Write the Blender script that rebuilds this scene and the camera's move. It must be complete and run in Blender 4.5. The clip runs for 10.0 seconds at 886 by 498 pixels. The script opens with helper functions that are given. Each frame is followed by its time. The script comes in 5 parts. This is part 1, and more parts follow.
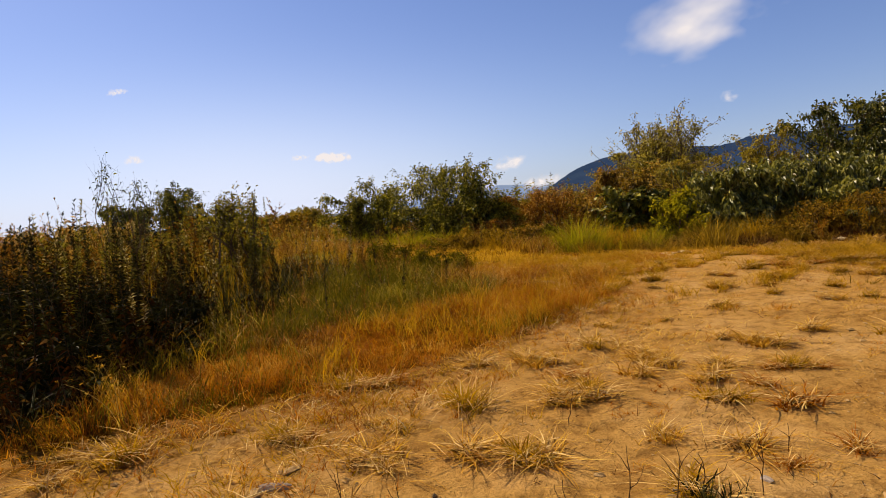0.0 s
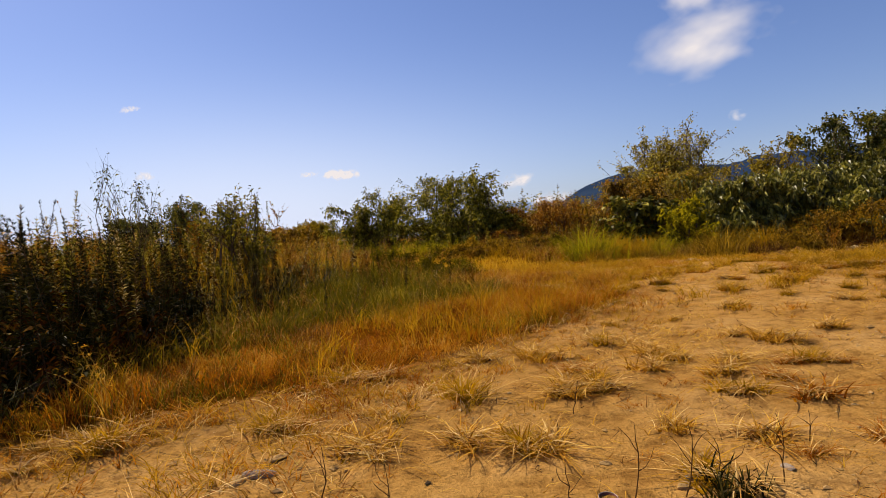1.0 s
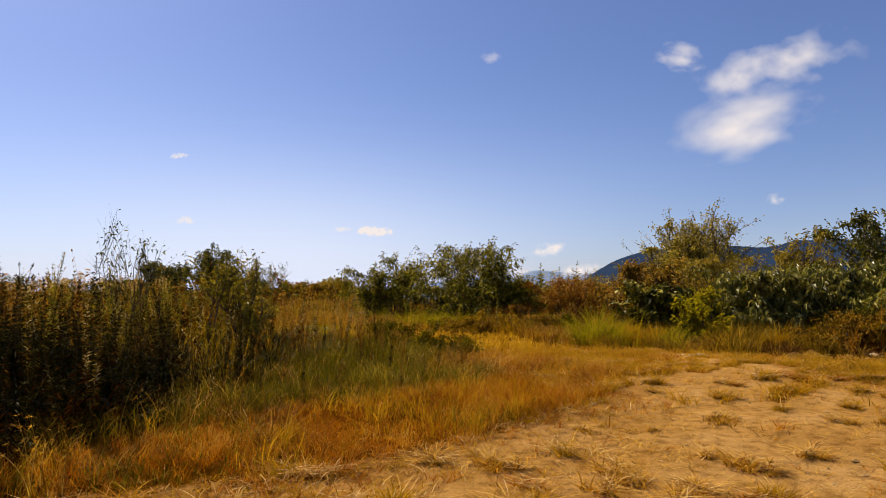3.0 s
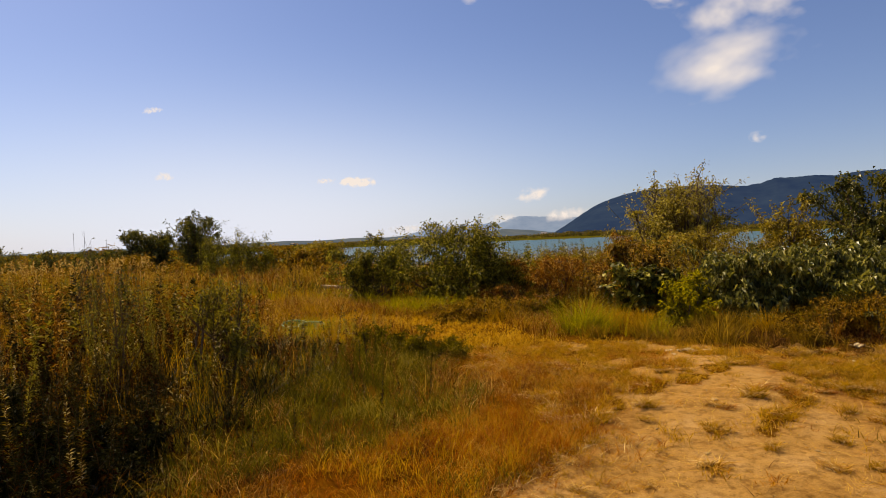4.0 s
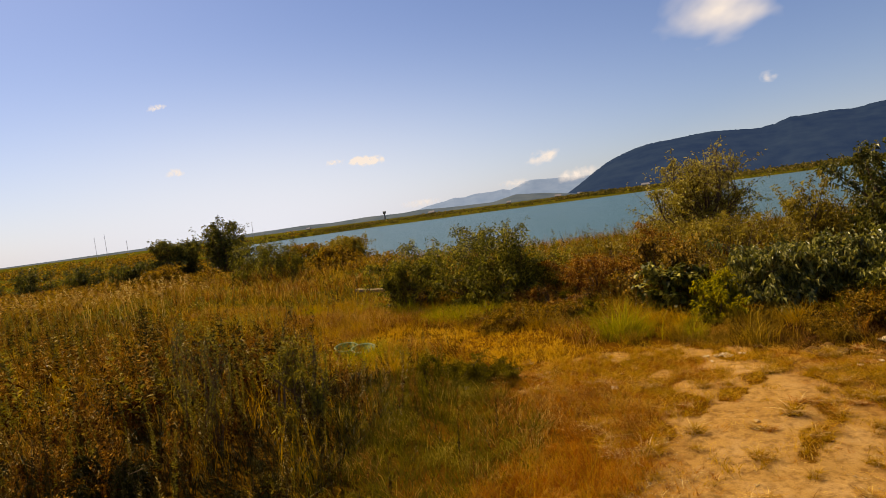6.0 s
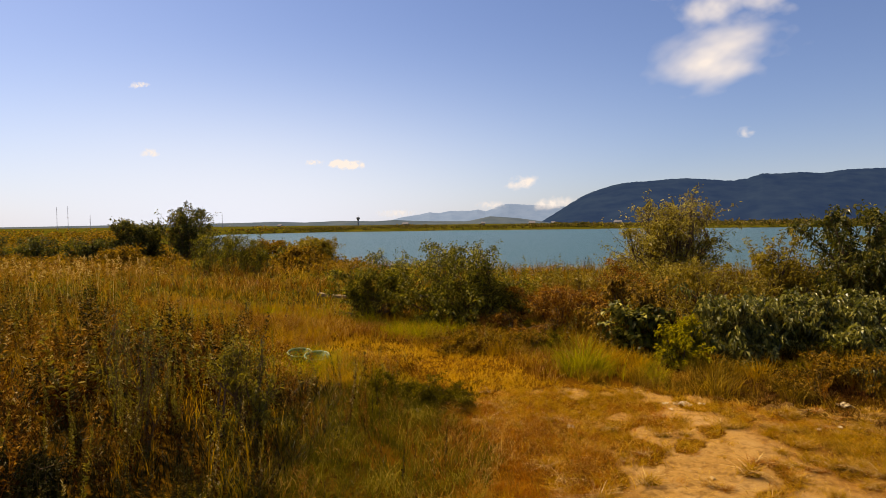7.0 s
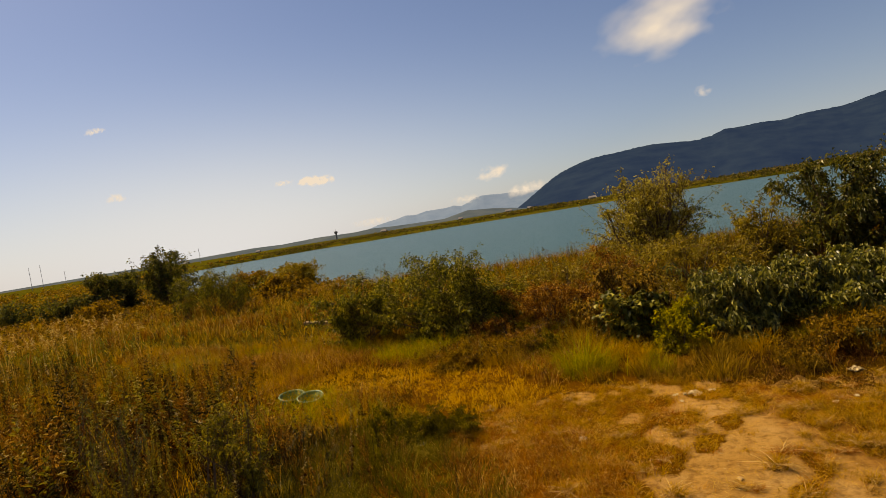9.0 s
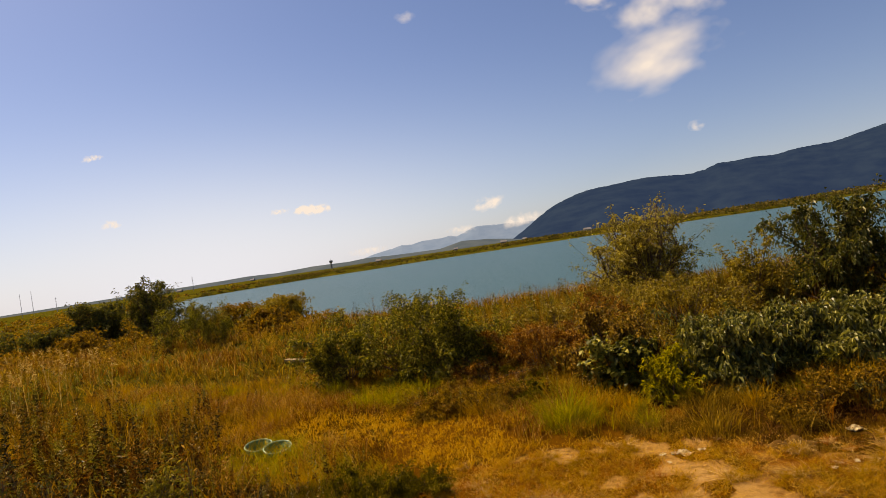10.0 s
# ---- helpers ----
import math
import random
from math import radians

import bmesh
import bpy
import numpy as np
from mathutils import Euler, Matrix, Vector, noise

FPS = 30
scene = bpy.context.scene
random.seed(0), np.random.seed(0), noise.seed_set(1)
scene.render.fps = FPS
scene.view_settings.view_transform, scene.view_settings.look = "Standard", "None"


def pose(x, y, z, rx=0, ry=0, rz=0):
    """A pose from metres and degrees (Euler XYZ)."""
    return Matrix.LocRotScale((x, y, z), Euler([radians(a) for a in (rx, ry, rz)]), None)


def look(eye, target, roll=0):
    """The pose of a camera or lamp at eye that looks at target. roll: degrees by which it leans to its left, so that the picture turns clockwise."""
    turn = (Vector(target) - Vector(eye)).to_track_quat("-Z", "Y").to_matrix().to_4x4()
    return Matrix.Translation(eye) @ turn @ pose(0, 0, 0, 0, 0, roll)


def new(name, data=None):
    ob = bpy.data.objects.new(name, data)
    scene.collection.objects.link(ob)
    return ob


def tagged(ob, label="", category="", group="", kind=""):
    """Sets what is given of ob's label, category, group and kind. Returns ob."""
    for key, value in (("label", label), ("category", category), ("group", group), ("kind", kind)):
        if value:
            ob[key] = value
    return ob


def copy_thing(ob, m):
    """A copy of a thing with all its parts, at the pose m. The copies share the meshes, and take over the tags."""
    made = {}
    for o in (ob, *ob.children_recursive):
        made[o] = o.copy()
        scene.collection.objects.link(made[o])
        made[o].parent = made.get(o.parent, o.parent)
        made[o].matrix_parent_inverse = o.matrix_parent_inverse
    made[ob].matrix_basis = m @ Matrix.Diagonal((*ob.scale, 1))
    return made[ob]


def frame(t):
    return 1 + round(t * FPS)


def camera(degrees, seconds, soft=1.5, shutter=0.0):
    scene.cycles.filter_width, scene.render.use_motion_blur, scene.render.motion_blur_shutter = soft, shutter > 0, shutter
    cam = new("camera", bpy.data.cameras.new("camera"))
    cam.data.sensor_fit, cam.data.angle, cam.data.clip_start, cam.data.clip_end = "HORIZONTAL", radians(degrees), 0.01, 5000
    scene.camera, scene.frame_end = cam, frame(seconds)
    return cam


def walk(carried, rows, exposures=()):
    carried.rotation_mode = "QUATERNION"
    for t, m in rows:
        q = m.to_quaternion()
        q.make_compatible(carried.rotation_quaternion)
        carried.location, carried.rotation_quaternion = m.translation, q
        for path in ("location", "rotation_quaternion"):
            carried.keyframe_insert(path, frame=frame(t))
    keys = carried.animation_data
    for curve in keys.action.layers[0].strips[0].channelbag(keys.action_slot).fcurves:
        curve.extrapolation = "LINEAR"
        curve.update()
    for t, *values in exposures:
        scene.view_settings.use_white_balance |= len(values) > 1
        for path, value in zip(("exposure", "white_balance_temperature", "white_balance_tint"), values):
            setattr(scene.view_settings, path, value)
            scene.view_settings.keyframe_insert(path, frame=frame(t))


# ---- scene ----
cam = camera(72.0, 10.0, soft=0.85)
PATH = [
    (0, (0.348, -0.136, 1.332), (0.159, 1.851, 1.203), -4.8),
    (0.5, (0.344, -0.064, 1.216), (0.152, 1.927, 1.188), -4.9),
    (1, (0.369, 0.029, 1.098), (0.16, 2.017, 1.027), -4.5),
    (1.5, (0.464, 0.153, 1.045), (0.248, 2.141, 1.093), -3.9),
    (2, (0.573, 0.197, 0.994), (0.347, 2.182, 0.919), -0.5),
    (2.5, (0.976, 0.148, 1.2), (0.536, 2.098, 1.274), 0.7),
    (2.7, (0.885, 0.179, 1.173), (0.55, 2.143, 1.347), 1.8),
    (3.8, (0.885, 0.087, 2.298), (0.557, 2.059, 2.247), -3.8),
    (4, (0.85, 0.327, 2.45), (0.6, 2.312, 2.416), -2.3),
    (4.5, (0.707, -0.067, 3.183), (0.458, 1.916, 3.126), -6.9),
    (5, (0.505, -0.213, 3.433), (0.26, 1.768, 3.317), -6.4),
    (5.2, (0.549, -0.343, 3.439), (0.282, 1.638, 3.373), -6.9),
    (6.3, (0.398, -0.556, 3.941), (0.086, 1.413, 3.787), -7.5),
    (6.5, (0.34, -0.33, 3.932), (0.094, 1.648, 3.762), -7.1),
    (7, (0.443, -0.098, 3.853), (0.234, 1.89, 3.77), -0.6),
    (7.5, (0.539, -0.346, 3.838), (0.282, 1.638, 3.857), -3.1),
    (8, (0.67, 0.138, 3.838), (0.49, 2.123, 3.996), -2.8),
    (8.3, (0.516, 0.457, 3.826), (0.387, 2.445, 4.007), -1.5),
    (8.5, (0.609, 0.371, 3.964), (0.492, 2.361, 4.121), -5.1),
    (9, (0.487, 0.526, 4.263), (0.337, 2.518, 4.173), -9.2),
    (9.5, (0.722, 0.893, 4.455), (0.586, 2.887, 4.389), -8.5),
    (10, (0.913, 1.281, 4.466), (0.793, 3.277, 4.471), -8.6),
]
walk(cam, [(t, look(eye, target, roll)) for t, eye, target, roll in PATH],
     [(0.0, 0.64, 6800, 15), (0.5, 0.68, 6700, 15), (1.0, 0.6, 6700, 15), (1.5, 0.62, 6700, 15), (2.0, 0.48, 6700, 15), (2.5, 0.64, 6700, 15), (4.0, 0.6, 7500, 14), (5.0, 0.64, 7700, 14), (6.5, 0.62, 7800, 14), (7.0, 0.72, 7600, 14), (8.0, 0.7, 8300, 13), (8.5, 0.6, 8800, 12), (9.0, 0.45, 9000, 11), (9.5, 0.54, 8300, 13), (10.0, 0.62, 8200, 14)])

# ---------------------------------------------------------------- light
SUN_AZ, SUN_EL = radians(56.0), radians(50.0)      # to the left of straight ahead, above the horizon
world = bpy.data.worlds.new("sky")
scene.world = world
world.use_nodes = True
wn = world.node_tree
sky = wn.nodes.new("ShaderNodeTexSky")
sky.sky_type = "NISHITA"
sky.sun_disc = False
sky.sun_elevation, sky.sun_rotation = SUN_EL, -SUN_AZ
sky.altitude, sky.air_density, sky.dust_density, sky.ozone_density = 0.0, 1.0, 0.7, 5.0
tone = wn.nodes.new("ShaderNodeMix")
tone.data_type, tone.blend_type = "RGBA", "MULTIPLY"
tone.inputs[0].default_value, tone.inputs[7].default_value = 1.0, (1.03, 1.08, 1.34, 1)
wn.links.new(sky.outputs[0], tone.inputs[6])


def world_math(op, a, b=0.0):
    m = wn.nodes.new("ShaderNodeMath")
    m.operation = op
    for sock, value in zip(m.inputs, (a, b)):
        if isinstance(value, float):
            sock.default_value = value
        else:
            wn.links.new(value, sock)
    return m.outputs[0]


# pale haze low over the land, thickest towards the sun's side
heading = wn.nodes.new("ShaderNodeTexCoord")
axes = wn.nodes.new("ShaderNodeSeparateXYZ")
wn.links.new(heading.outputs["Generated"], axes.inputs[0])
across = world_math("ADD", world_math("MULTIPLY", axes.outputs[0], 0.9), world_math("MULTIPLY", axes.outputs[1], 0.43))
across = world_math("DIVIDE", across, 0.46)
above = world_math("DIVIDE", axes.outputs[2], 0.17)
reach = world_math("ADD", world_math("MULTIPLY", across, across), world_math("MULTIPLY", above, above))
veil = world_math("MULTIPLY", world_math("POWER", 2.718, world_math("MULTIPLY", reach, -1.0)), 0.92)
low = world_math("MULTIPLY", world_math("POWER", 2.718, world_math("MULTIPLY", world_math("ABSOLUTE", axes.outputs[2]), -16.0)), 0.45)
haze = wn.nodes.new("ShaderNodeMix")
haze.data_type = "RGBA"
haze.inputs[7].default_value = (8.6, 9.8, 12.2, 1)
wn.links.new(world_math("MAXIMUM", veil, low), haze.inputs[0])
wn.links.new(tone.outputs[2], haze.inputs[6])
wn.links.new(haze.outputs[2], wn.nodes["Background"].inputs[0])
wn.nodes["Background"].inputs[1].default_value = 0.056
sun = new("sun", bpy.data.lights.new("sun", "SUN"))
sun.data.energy, sun.data.angle, sun.data.color = 5.0, radians(0.55), (1.0, 0.88, 0.66)
to_sun = Vector((-math.sin(SUN_AZ) * math.cos(SUN_EL), math.cos(SUN_AZ) * math.cos(SUN_EL), math.sin(SUN_EL)))
sun.matrix_world = look(to_sun * 50, (0, 0, 0))


# ---------------------------------------------------------------- materials
def nodes_of(name):
    m = bpy.data.materials.new(name)
    m.use_nodes = True
    nt = m.node_tree
    return m, nt, nt.nodes["Principled BSDF"], nt.nodes["Material Output"]


def ramp(nt, source, stops):
    r = nt.nodes.new("ShaderNodeValToRGB")
    el = r.color_ramp.elements
    while len(el) < len(stops):
        el.new(0.5)
    for e, (at, c) in zip(el, stops):
        e.position, e.color = at, (*c, 1)
    nt.links.new(source, r.inputs[0])
    return r.outputs[0]


def noise_of(nt, scale, detail=4, coord="Object", rough=0.6):
    tc = nt.nodes.new("ShaderNodeTexCoord")
    n = nt.nodes.new("ShaderNodeTexNoise")
    n.inputs["Scale"].default_value, n.inputs["Detail"].default_value, n.inputs["Roughness"].default_value = scale, detail, rough
    nt.links.new(tc.outputs[coord], n.inputs["Vector"])
    return n.outputs["Fac"]


def mixed(nt, fac, a, b, mode="MIX"):
    m = nt.nodes.new("ShaderNodeMix")
    m.data_type, m.blend_type = "RGBA", mode
    for sock, value in ((m.inputs[0], fac), (m.inputs[6], a), (m.inputs[7], b)):
        if isinstance(value, (int, float)):
            sock.default_value = value
        elif isinstance(value, tuple):
            sock.default_value = (*value, 1)
        else:
            nt.links.new(value, sock)
    return m.outputs[2]


def math_node(nt, op, a, b, clamp=False):
    m = nt.nodes.new("ShaderNodeMath")
    m.operation, m.use_clamp = op, clamp
    for sock, value in zip(m.inputs, (a, b)):
        if isinstance(value, (int, float)):
            sock.default_value = value
        else:
            nt.links.new(value, sock)
    return m.outputs[0]


def bump(nt, bsdf, height, strength, distance):
    b = nt.nodes.new("ShaderNodeBump")
    b.inputs["Strength"].default_value, b.inputs["Distance"].default_value = strength, distance
    nt.links.new(height, b.inputs["Height"])
    nt.links.new(b.outputs[0], bsdf.inputs["Normal"])


def foliage(name, stops, through_light=0.35, rough=0.65, patch=0.6, gloss=0.04, island=0.95):
    """Leaf or blade: colour by island along the stops, patches at a metre, thin leaves let light through."""
    m, nt, b, out = nodes_of(name)
    geo = nt.nodes.new("ShaderNodeNewGeometry")
    spread = noise_of(nt, patch, 2)
    f = math_node(nt, "ADD", math_node(nt, "MULTIPLY", geo.outputs["Random Per Island"], island), math_node(nt, "MULTIPLY_ADD", spread, 0.9), True)
    nt.nodes[-1].inputs[1].default_value = 1
    col = ramp(nt, f, [(at, tuple(min(0.8, k * v + o) for k, v, o in zip((1.16, 1.13, 1.3), c, (0.0, 0.0, 0.001)))) for at, c in stops])
    for n in nt.nodes:
        if n.type == "MATH" and n.operation == "MULTIPLY_ADD":
            n.inputs[1].default_value, n.inputs[2].default_value = 0.9 + 1.5 * (0.95 - island), -0.36 - 0.28 * (0.95 - island)
    fine = noise_of(nt, 30.0, 2)
    col = mixed(nt, 0.35, col, ramp(nt, fine, [(0.3, (0.45, 0.45, 0.45)), (0.7, (1, 1, 1))]), "MULTIPLY")
    nt.links.new(col, b.inputs["Base Color"])
    b.inputs["Roughness"].default_value = rough
    b.inputs["Specular IOR Level"].default_value = gloss
    tr = nt.nodes.new("ShaderNodeBsdfTranslucent")
    nt.links.new(mixed(nt, 1.0, col, (1.0, 0.97, 0.5), "MULTIPLY"), tr.inputs[0])
    mx = nt.nodes.new("ShaderNodeMixShader")
    mx.inputs[0].default_value = through_light
    nt.links.new(b.outputs[0], mx.inputs[1])
    nt.links.new(tr.outputs[0], mx.inputs[2])
    nt.links.new(mx.outputs[0], out.inputs[0])
    return m


def plain(name, c1, c2, scale, rough=0.8, bumps=0.3, depth=0.01, metal=0.0):
    m, nt, b, _ = nodes_of(name)
    n1, n2 = noise_of(nt, scale, 6), noise_of(nt, scale * 0.17, 3)
    col = ramp(nt, n1, [(0.3, c1), (0.7, c2)])
    col = mixed(nt, 0.4, col, ramp(nt, n2, [(0.35, (0.5, 0.5, 0.5)), (0.65, (1, 1, 1))]), "MULTIPLY")
    nt.links.new(col, b.inputs["Base Color"])
    b.inputs["Roughness"].default_value, b.inputs["Metallic"].default_value, b.inputs["Specular IOR Level"].default_value = rough, metal, 0.5 if rough < 0.6 else 0.08
    bump(nt, b, n1, bumps, depth)
    return m


DRY = foliage("dry_straw", [(0.0, (0.25, 0.105, 0.007)), (0.35, (0.44, 0.23, 0.018)), (0.75, (0.59, 0.35, 0.038)), (1.0, (0.7, 0.48, 0.1))], 0.45)
RUST = foliage("rusty_grass", [(0.0, (0.12, 0.03, 0.0016)), (0.4, (0.29, 0.09, 0.003)), (0.75, (0.46, 0.2, 0.009)), (1.0, (0.64, 0.4, 0.06))], 0.45, 0.6, 1.2, 0.03, 0.6)
STRAW = foliage("bleached_straw", [(0.0, (0.16, 0.075, 0.012)), (0.4, (0.36, 0.2, 0.04)), (0.75, (0.56, 0.36, 0.09)), (1.0, (0.72, 0.55, 0.22))], 0.3, 0.5, 1.6, 0.05)
GOLD = foliage("golden_short_grass", [(0.0, (0.285, 0.1368, 0.00399)), (0.5, (0.5016, 0.2736, 0.00798)), (1.0, (0.684, 0.4332, 0.0285))], 0.45, 0.6, 0.9, 0.03)
# dead leaf brown, darkened further to put in shade at the weeds' foot
DEAD_SHADE = foliage("dead_lower_leaf_shade", [(0.0, (0.014, 0.005, 0.0006)), (0.5, (0.055, 0.019, 0.0012)), (0.85, (0.12, 0.042, 0.0025)), (1.0, (0.32, 0.17, 0.03))], 0.15, 0.6, 1.4, 0.04)
GREEN = foliage("dark_green_grass", [(0.0, (0.025, 0.024, 0.001)), (0.45, (0.078, 0.067, 0.002)), (0.8, (0.165, 0.13, 0.004)), (1.0, (0.36, 0.27, 0.03))], 0.4, 0.65, 1.2, 0.03, 0.7)
MEADOW = foliage("olive_meadow_grass", [(0.0, (0.1881, 0.09576, 0.003078)), (0.35, (0.3078, 0.179, 0.00456)), (0.7, (0.4446, 0.2508, 0.00684)), (1.0, (0.57, 0.3249, 0.01824))], 0.45)
LIME = foliage("lime_grass", [(0.0, (0.125, 0.115, 0.0028)), (0.5, (0.26, 0.23, 0.0045)), (1.0, (0.42, 0.35, 0.014))], 0.5)
# the palest stop puts leaf glints and dry specks into the colour
WEED = foliage("weed_leaf", [(0.0, (0.012, 0.008, 0.0008)), (0.28, (0.05, 0.032, 0.0013)), (0.55, (0.128, 0.082, 0.0035)), (0.8, (0.28, 0.185, 0.011)), (0.95, (0.7, 0.57, 0.25))], 0.27, 0.42, 3.2, 0.22, 0.78)
# very dark leaf green, with the shade under the weeds in its colour
DARKWEED_SHADE = foliage("dark_weed_leaf_shade", [(0.0, (0.006, 0.0065, 0.0008)), (0.5, (0.02, 0.019, 0.0015)), (0.85, (0.055, 0.047, 0.004)), (1.0, (0.22, 0.18, 0.045))], 0.08, 0.5, 3.2, 0.06, 0.6)
BROWN = foliage("withered_weed_leaf", [(0.0, (0.0513, 0.01824, 0.00114)), (0.4, (0.1824, 0.07068, 0.00399)), (0.8, (0.342, 0.1539, 0.00912)), (1.0, (0.5928, 0.3648, 0.0684))], 0.32, 0.55, 1.4, 0.06)
BUSH = foliage("bush_leaf", [(0.0, (0.026, 0.028, 0.002)), (0.4, (0.085, 0.084, 0.004)), (0.8, (0.19, 0.168, 0.008)), (1.0, (0.42, 0.36, 0.04))], 0.38, 0.45, 1.2, 0.16)
BROAD = foliage("broad_glossy_leaf", [(0.0, (0.03, 0.034, 0.005)), (0.45, (0.105, 0.105, 0.013)), (0.8, (0.22, 0.205, 0.028)), (1.0, (0.4, 0.36, 0.08))], 0.3, 0.4, 1.2, 0.4)
OCHRE = foliage("ochre_tree_leaf", [(0.0, (0.09, 0.062, 0.005)), (0.4, (0.2, 0.142, 0.011)), (0.8, (0.3, 0.225, 0.018)), (1.0, (0.42, 0.34, 0.06))], 0.45, 0.45, 0.7, 0.15)
AIRY = foliage("airy_grey_green_leaf", [(0.0, (0.095, 0.073, 0.007)), (0.4, (0.21, 0.165, 0.016)), (0.8, (0.33, 0.265, 0.032)), (1.0, (0.5, 0.43, 0.1))], 0.48, 0.4, 0.7, 0.2)
DARKLEAF = foliage("dark_tree_leaf", [(0.0, (0.025, 0.031, 0.004)), (0.6, (0.085, 0.086, 0.009)), (1.0, (0.22, 0.19, 0.03))], 0.34, 0.42, 0.8, 0.3)
OLIVE = foliage("olive_weed_leaf", [(0.0, (0.045, 0.04, 0.002)), (0.5, (0.15, 0.125, 0.005)), (1.0, (0.4, 0.32, 0.03))], 0.38, 0.42, 3.2, 0.3, 0.65)
TANGLE = foliage("brown_green_leaf", [(0.0, (0.04104, 0.0228, 0.001824)), (0.4, (0.1368, 0.08208, 0.00456)), (0.75, (0.2679, 0.1539, 0.00798)), (1.0, (0.3876, 0.228, 0.0228))], 0.35, 0.6, 1.0, 0.06)
ROUGH = foliage("rough_back_grass", [(0.0, (0.08208, 0.04845, 0.00342)), (0.4, (0.1778, 0.1111, 0.00456)), (0.75, (0.301, 0.1778, 0.00798)), (1.0, (0.4925, 0.3135, 0.0342))], 0.4)
WOOD = plain("grey_brown_bark", (0.07, 0.042, 0.022), (0.18, 0.12, 0.07), 18.0, 0.9, 0.6, 0.02)
STEM = plain("weed_stem", (0.05, 0.022, 0.006), (0.14, 0.07, 0.02), 25.0)


# ---------------------------------------------------------------- geometry helpers
def rs(seed):
    return np.random.RandomState(seed)


def mesh_from(name, V, T, mats, index=None, smooth=False):
    me = bpy.data.meshes.new(name)
    V, T = np.ascontiguousarray(V, np.float32), np.ascontiguousarray(T, np.int32)
    me.vertices.add(len(V))
    me.vertices.foreach_set("co", V.ravel())
    me.loops.add(T.size)
    me.loops.foreach_set("vertex_index", T.ravel())
    me.polygons.add(len(T))
    me.polygons.foreach_set("loop_start", np.arange(0, T.size, 3, dtype=np.int32))
    for m in mats:
        me.materials.append(m)
    if index is not None:
        me.polygons.foreach_set("material_index", np.ascontiguousarray(index, np.int32))
    me.polygons.foreach_set("use_smooth", np.full(len(T), smooth))
    me.update(calc_edges=True)
    return me


def joined(pieces):
    """Vertices and triangles of several pieces as one."""
    V, T, n = [], [], 0
    for v, t in pieces:
        V.append(v), T.append(t + n)
        n += len(v)
    return np.concatenate(V), np.concatenate(T)


def blades(rng, P, h, w, lean, seg=3, az=None):
    """Grass blades that arch over: tapered strips of seg steps."""
    n = len(P)
    az = rng.uniform(0, 2 * np.pi, n) if az is None else az
    face = rng.uniform(0, 2 * np.pi, n)
    out = np.stack([np.cos(az), np.sin(az), 0 * az], 1)
    side = np.stack([np.cos(face), np.sin(face), 0 * az], 1)
    rows = []
    for k in range(seg):
        s = k / seg
        c = P + out * (h * lean * s**1.8)[:, None]
        c[:, 2] += h * s * (1 - 0.35 * np.minimum(lean, 1.6) * s)
        half = side * (w * 0.5 * (1 - 0.75 * s))[:, None]
        rows += [c - half, c + half]
    tip = P + out * (h * lean)[:, None]
    tip[:, 2] += h * (1 - 0.35 * np.minimum(lean, 1.6))
    rows.append(tip)
    V = np.stack(rows, 1).reshape(-1, 3)
    m = 2 * seg + 1
    t = []
    for k in range(seg - 1):
        a = 2 * k
        t += [(a, a + 1, a + 3), (a, a + 3, a + 2)]
    t.append((2 * seg - 2, 2 * seg - 1, 2 * seg))
    T = (np.arange(n)[:, None, None] * m + np.array(t)[None]).reshape(-1, 3)
    return V, T


def unit(a):
    return a / np.maximum(np.linalg.norm(a, axis=-1, keepdims=True), 1e-9)


def leaves(rng, C, D, L, W, fold=0.25, droop=0.25, broad=False):
    """Leaves at C that point along D, folded on the midrib and drooping at the tip."""
    n = len(C)
    D = unit(D)
    side = unit(np.cross(D, np.array([0, 0, 1.0]) + rng.normal(0, 0.35, (n, 3))))
    up = np.cross(side, D)
    L, W = np.asarray(L)[:, None] * np.ones((n, 1)), np.asarray(W)[:, None] * np.ones((n, 1))
    tip = C + D * L
    tip[:, 2:] -= L * droop
    if broad:
        a, b = C + D * L * 0.28 + up * W * fold, C + D * L * 0.7 + up * W * fold * 0.6
        a[:, 2:] -= L * droop * 0.1
        b[:, 2:] -= L * droop * 0.5
        V = np.stack([C, a - side * W * 0.5, a + side * W * 0.5, b - side * W * 0.36, b + side * W * 0.36, tip], 1)
        t = np.array([(0, 2, 1), (1, 2, 4), (1, 4, 3), (3, 4, 5)])
    else:
        mid = C + D * L * 0.45 + up * W * fold
        V = np.stack([C, mid - side * W * 0.5, tip, mid + side * W * 0.5], 1)
        t = np.array([(0, 2, 1), (0, 3, 2)])
    k = V.shape[1]
    return V.reshape(-1, 3), (np.arange(n)[:, None, None] * k + t[None]).reshape(-1, 3)


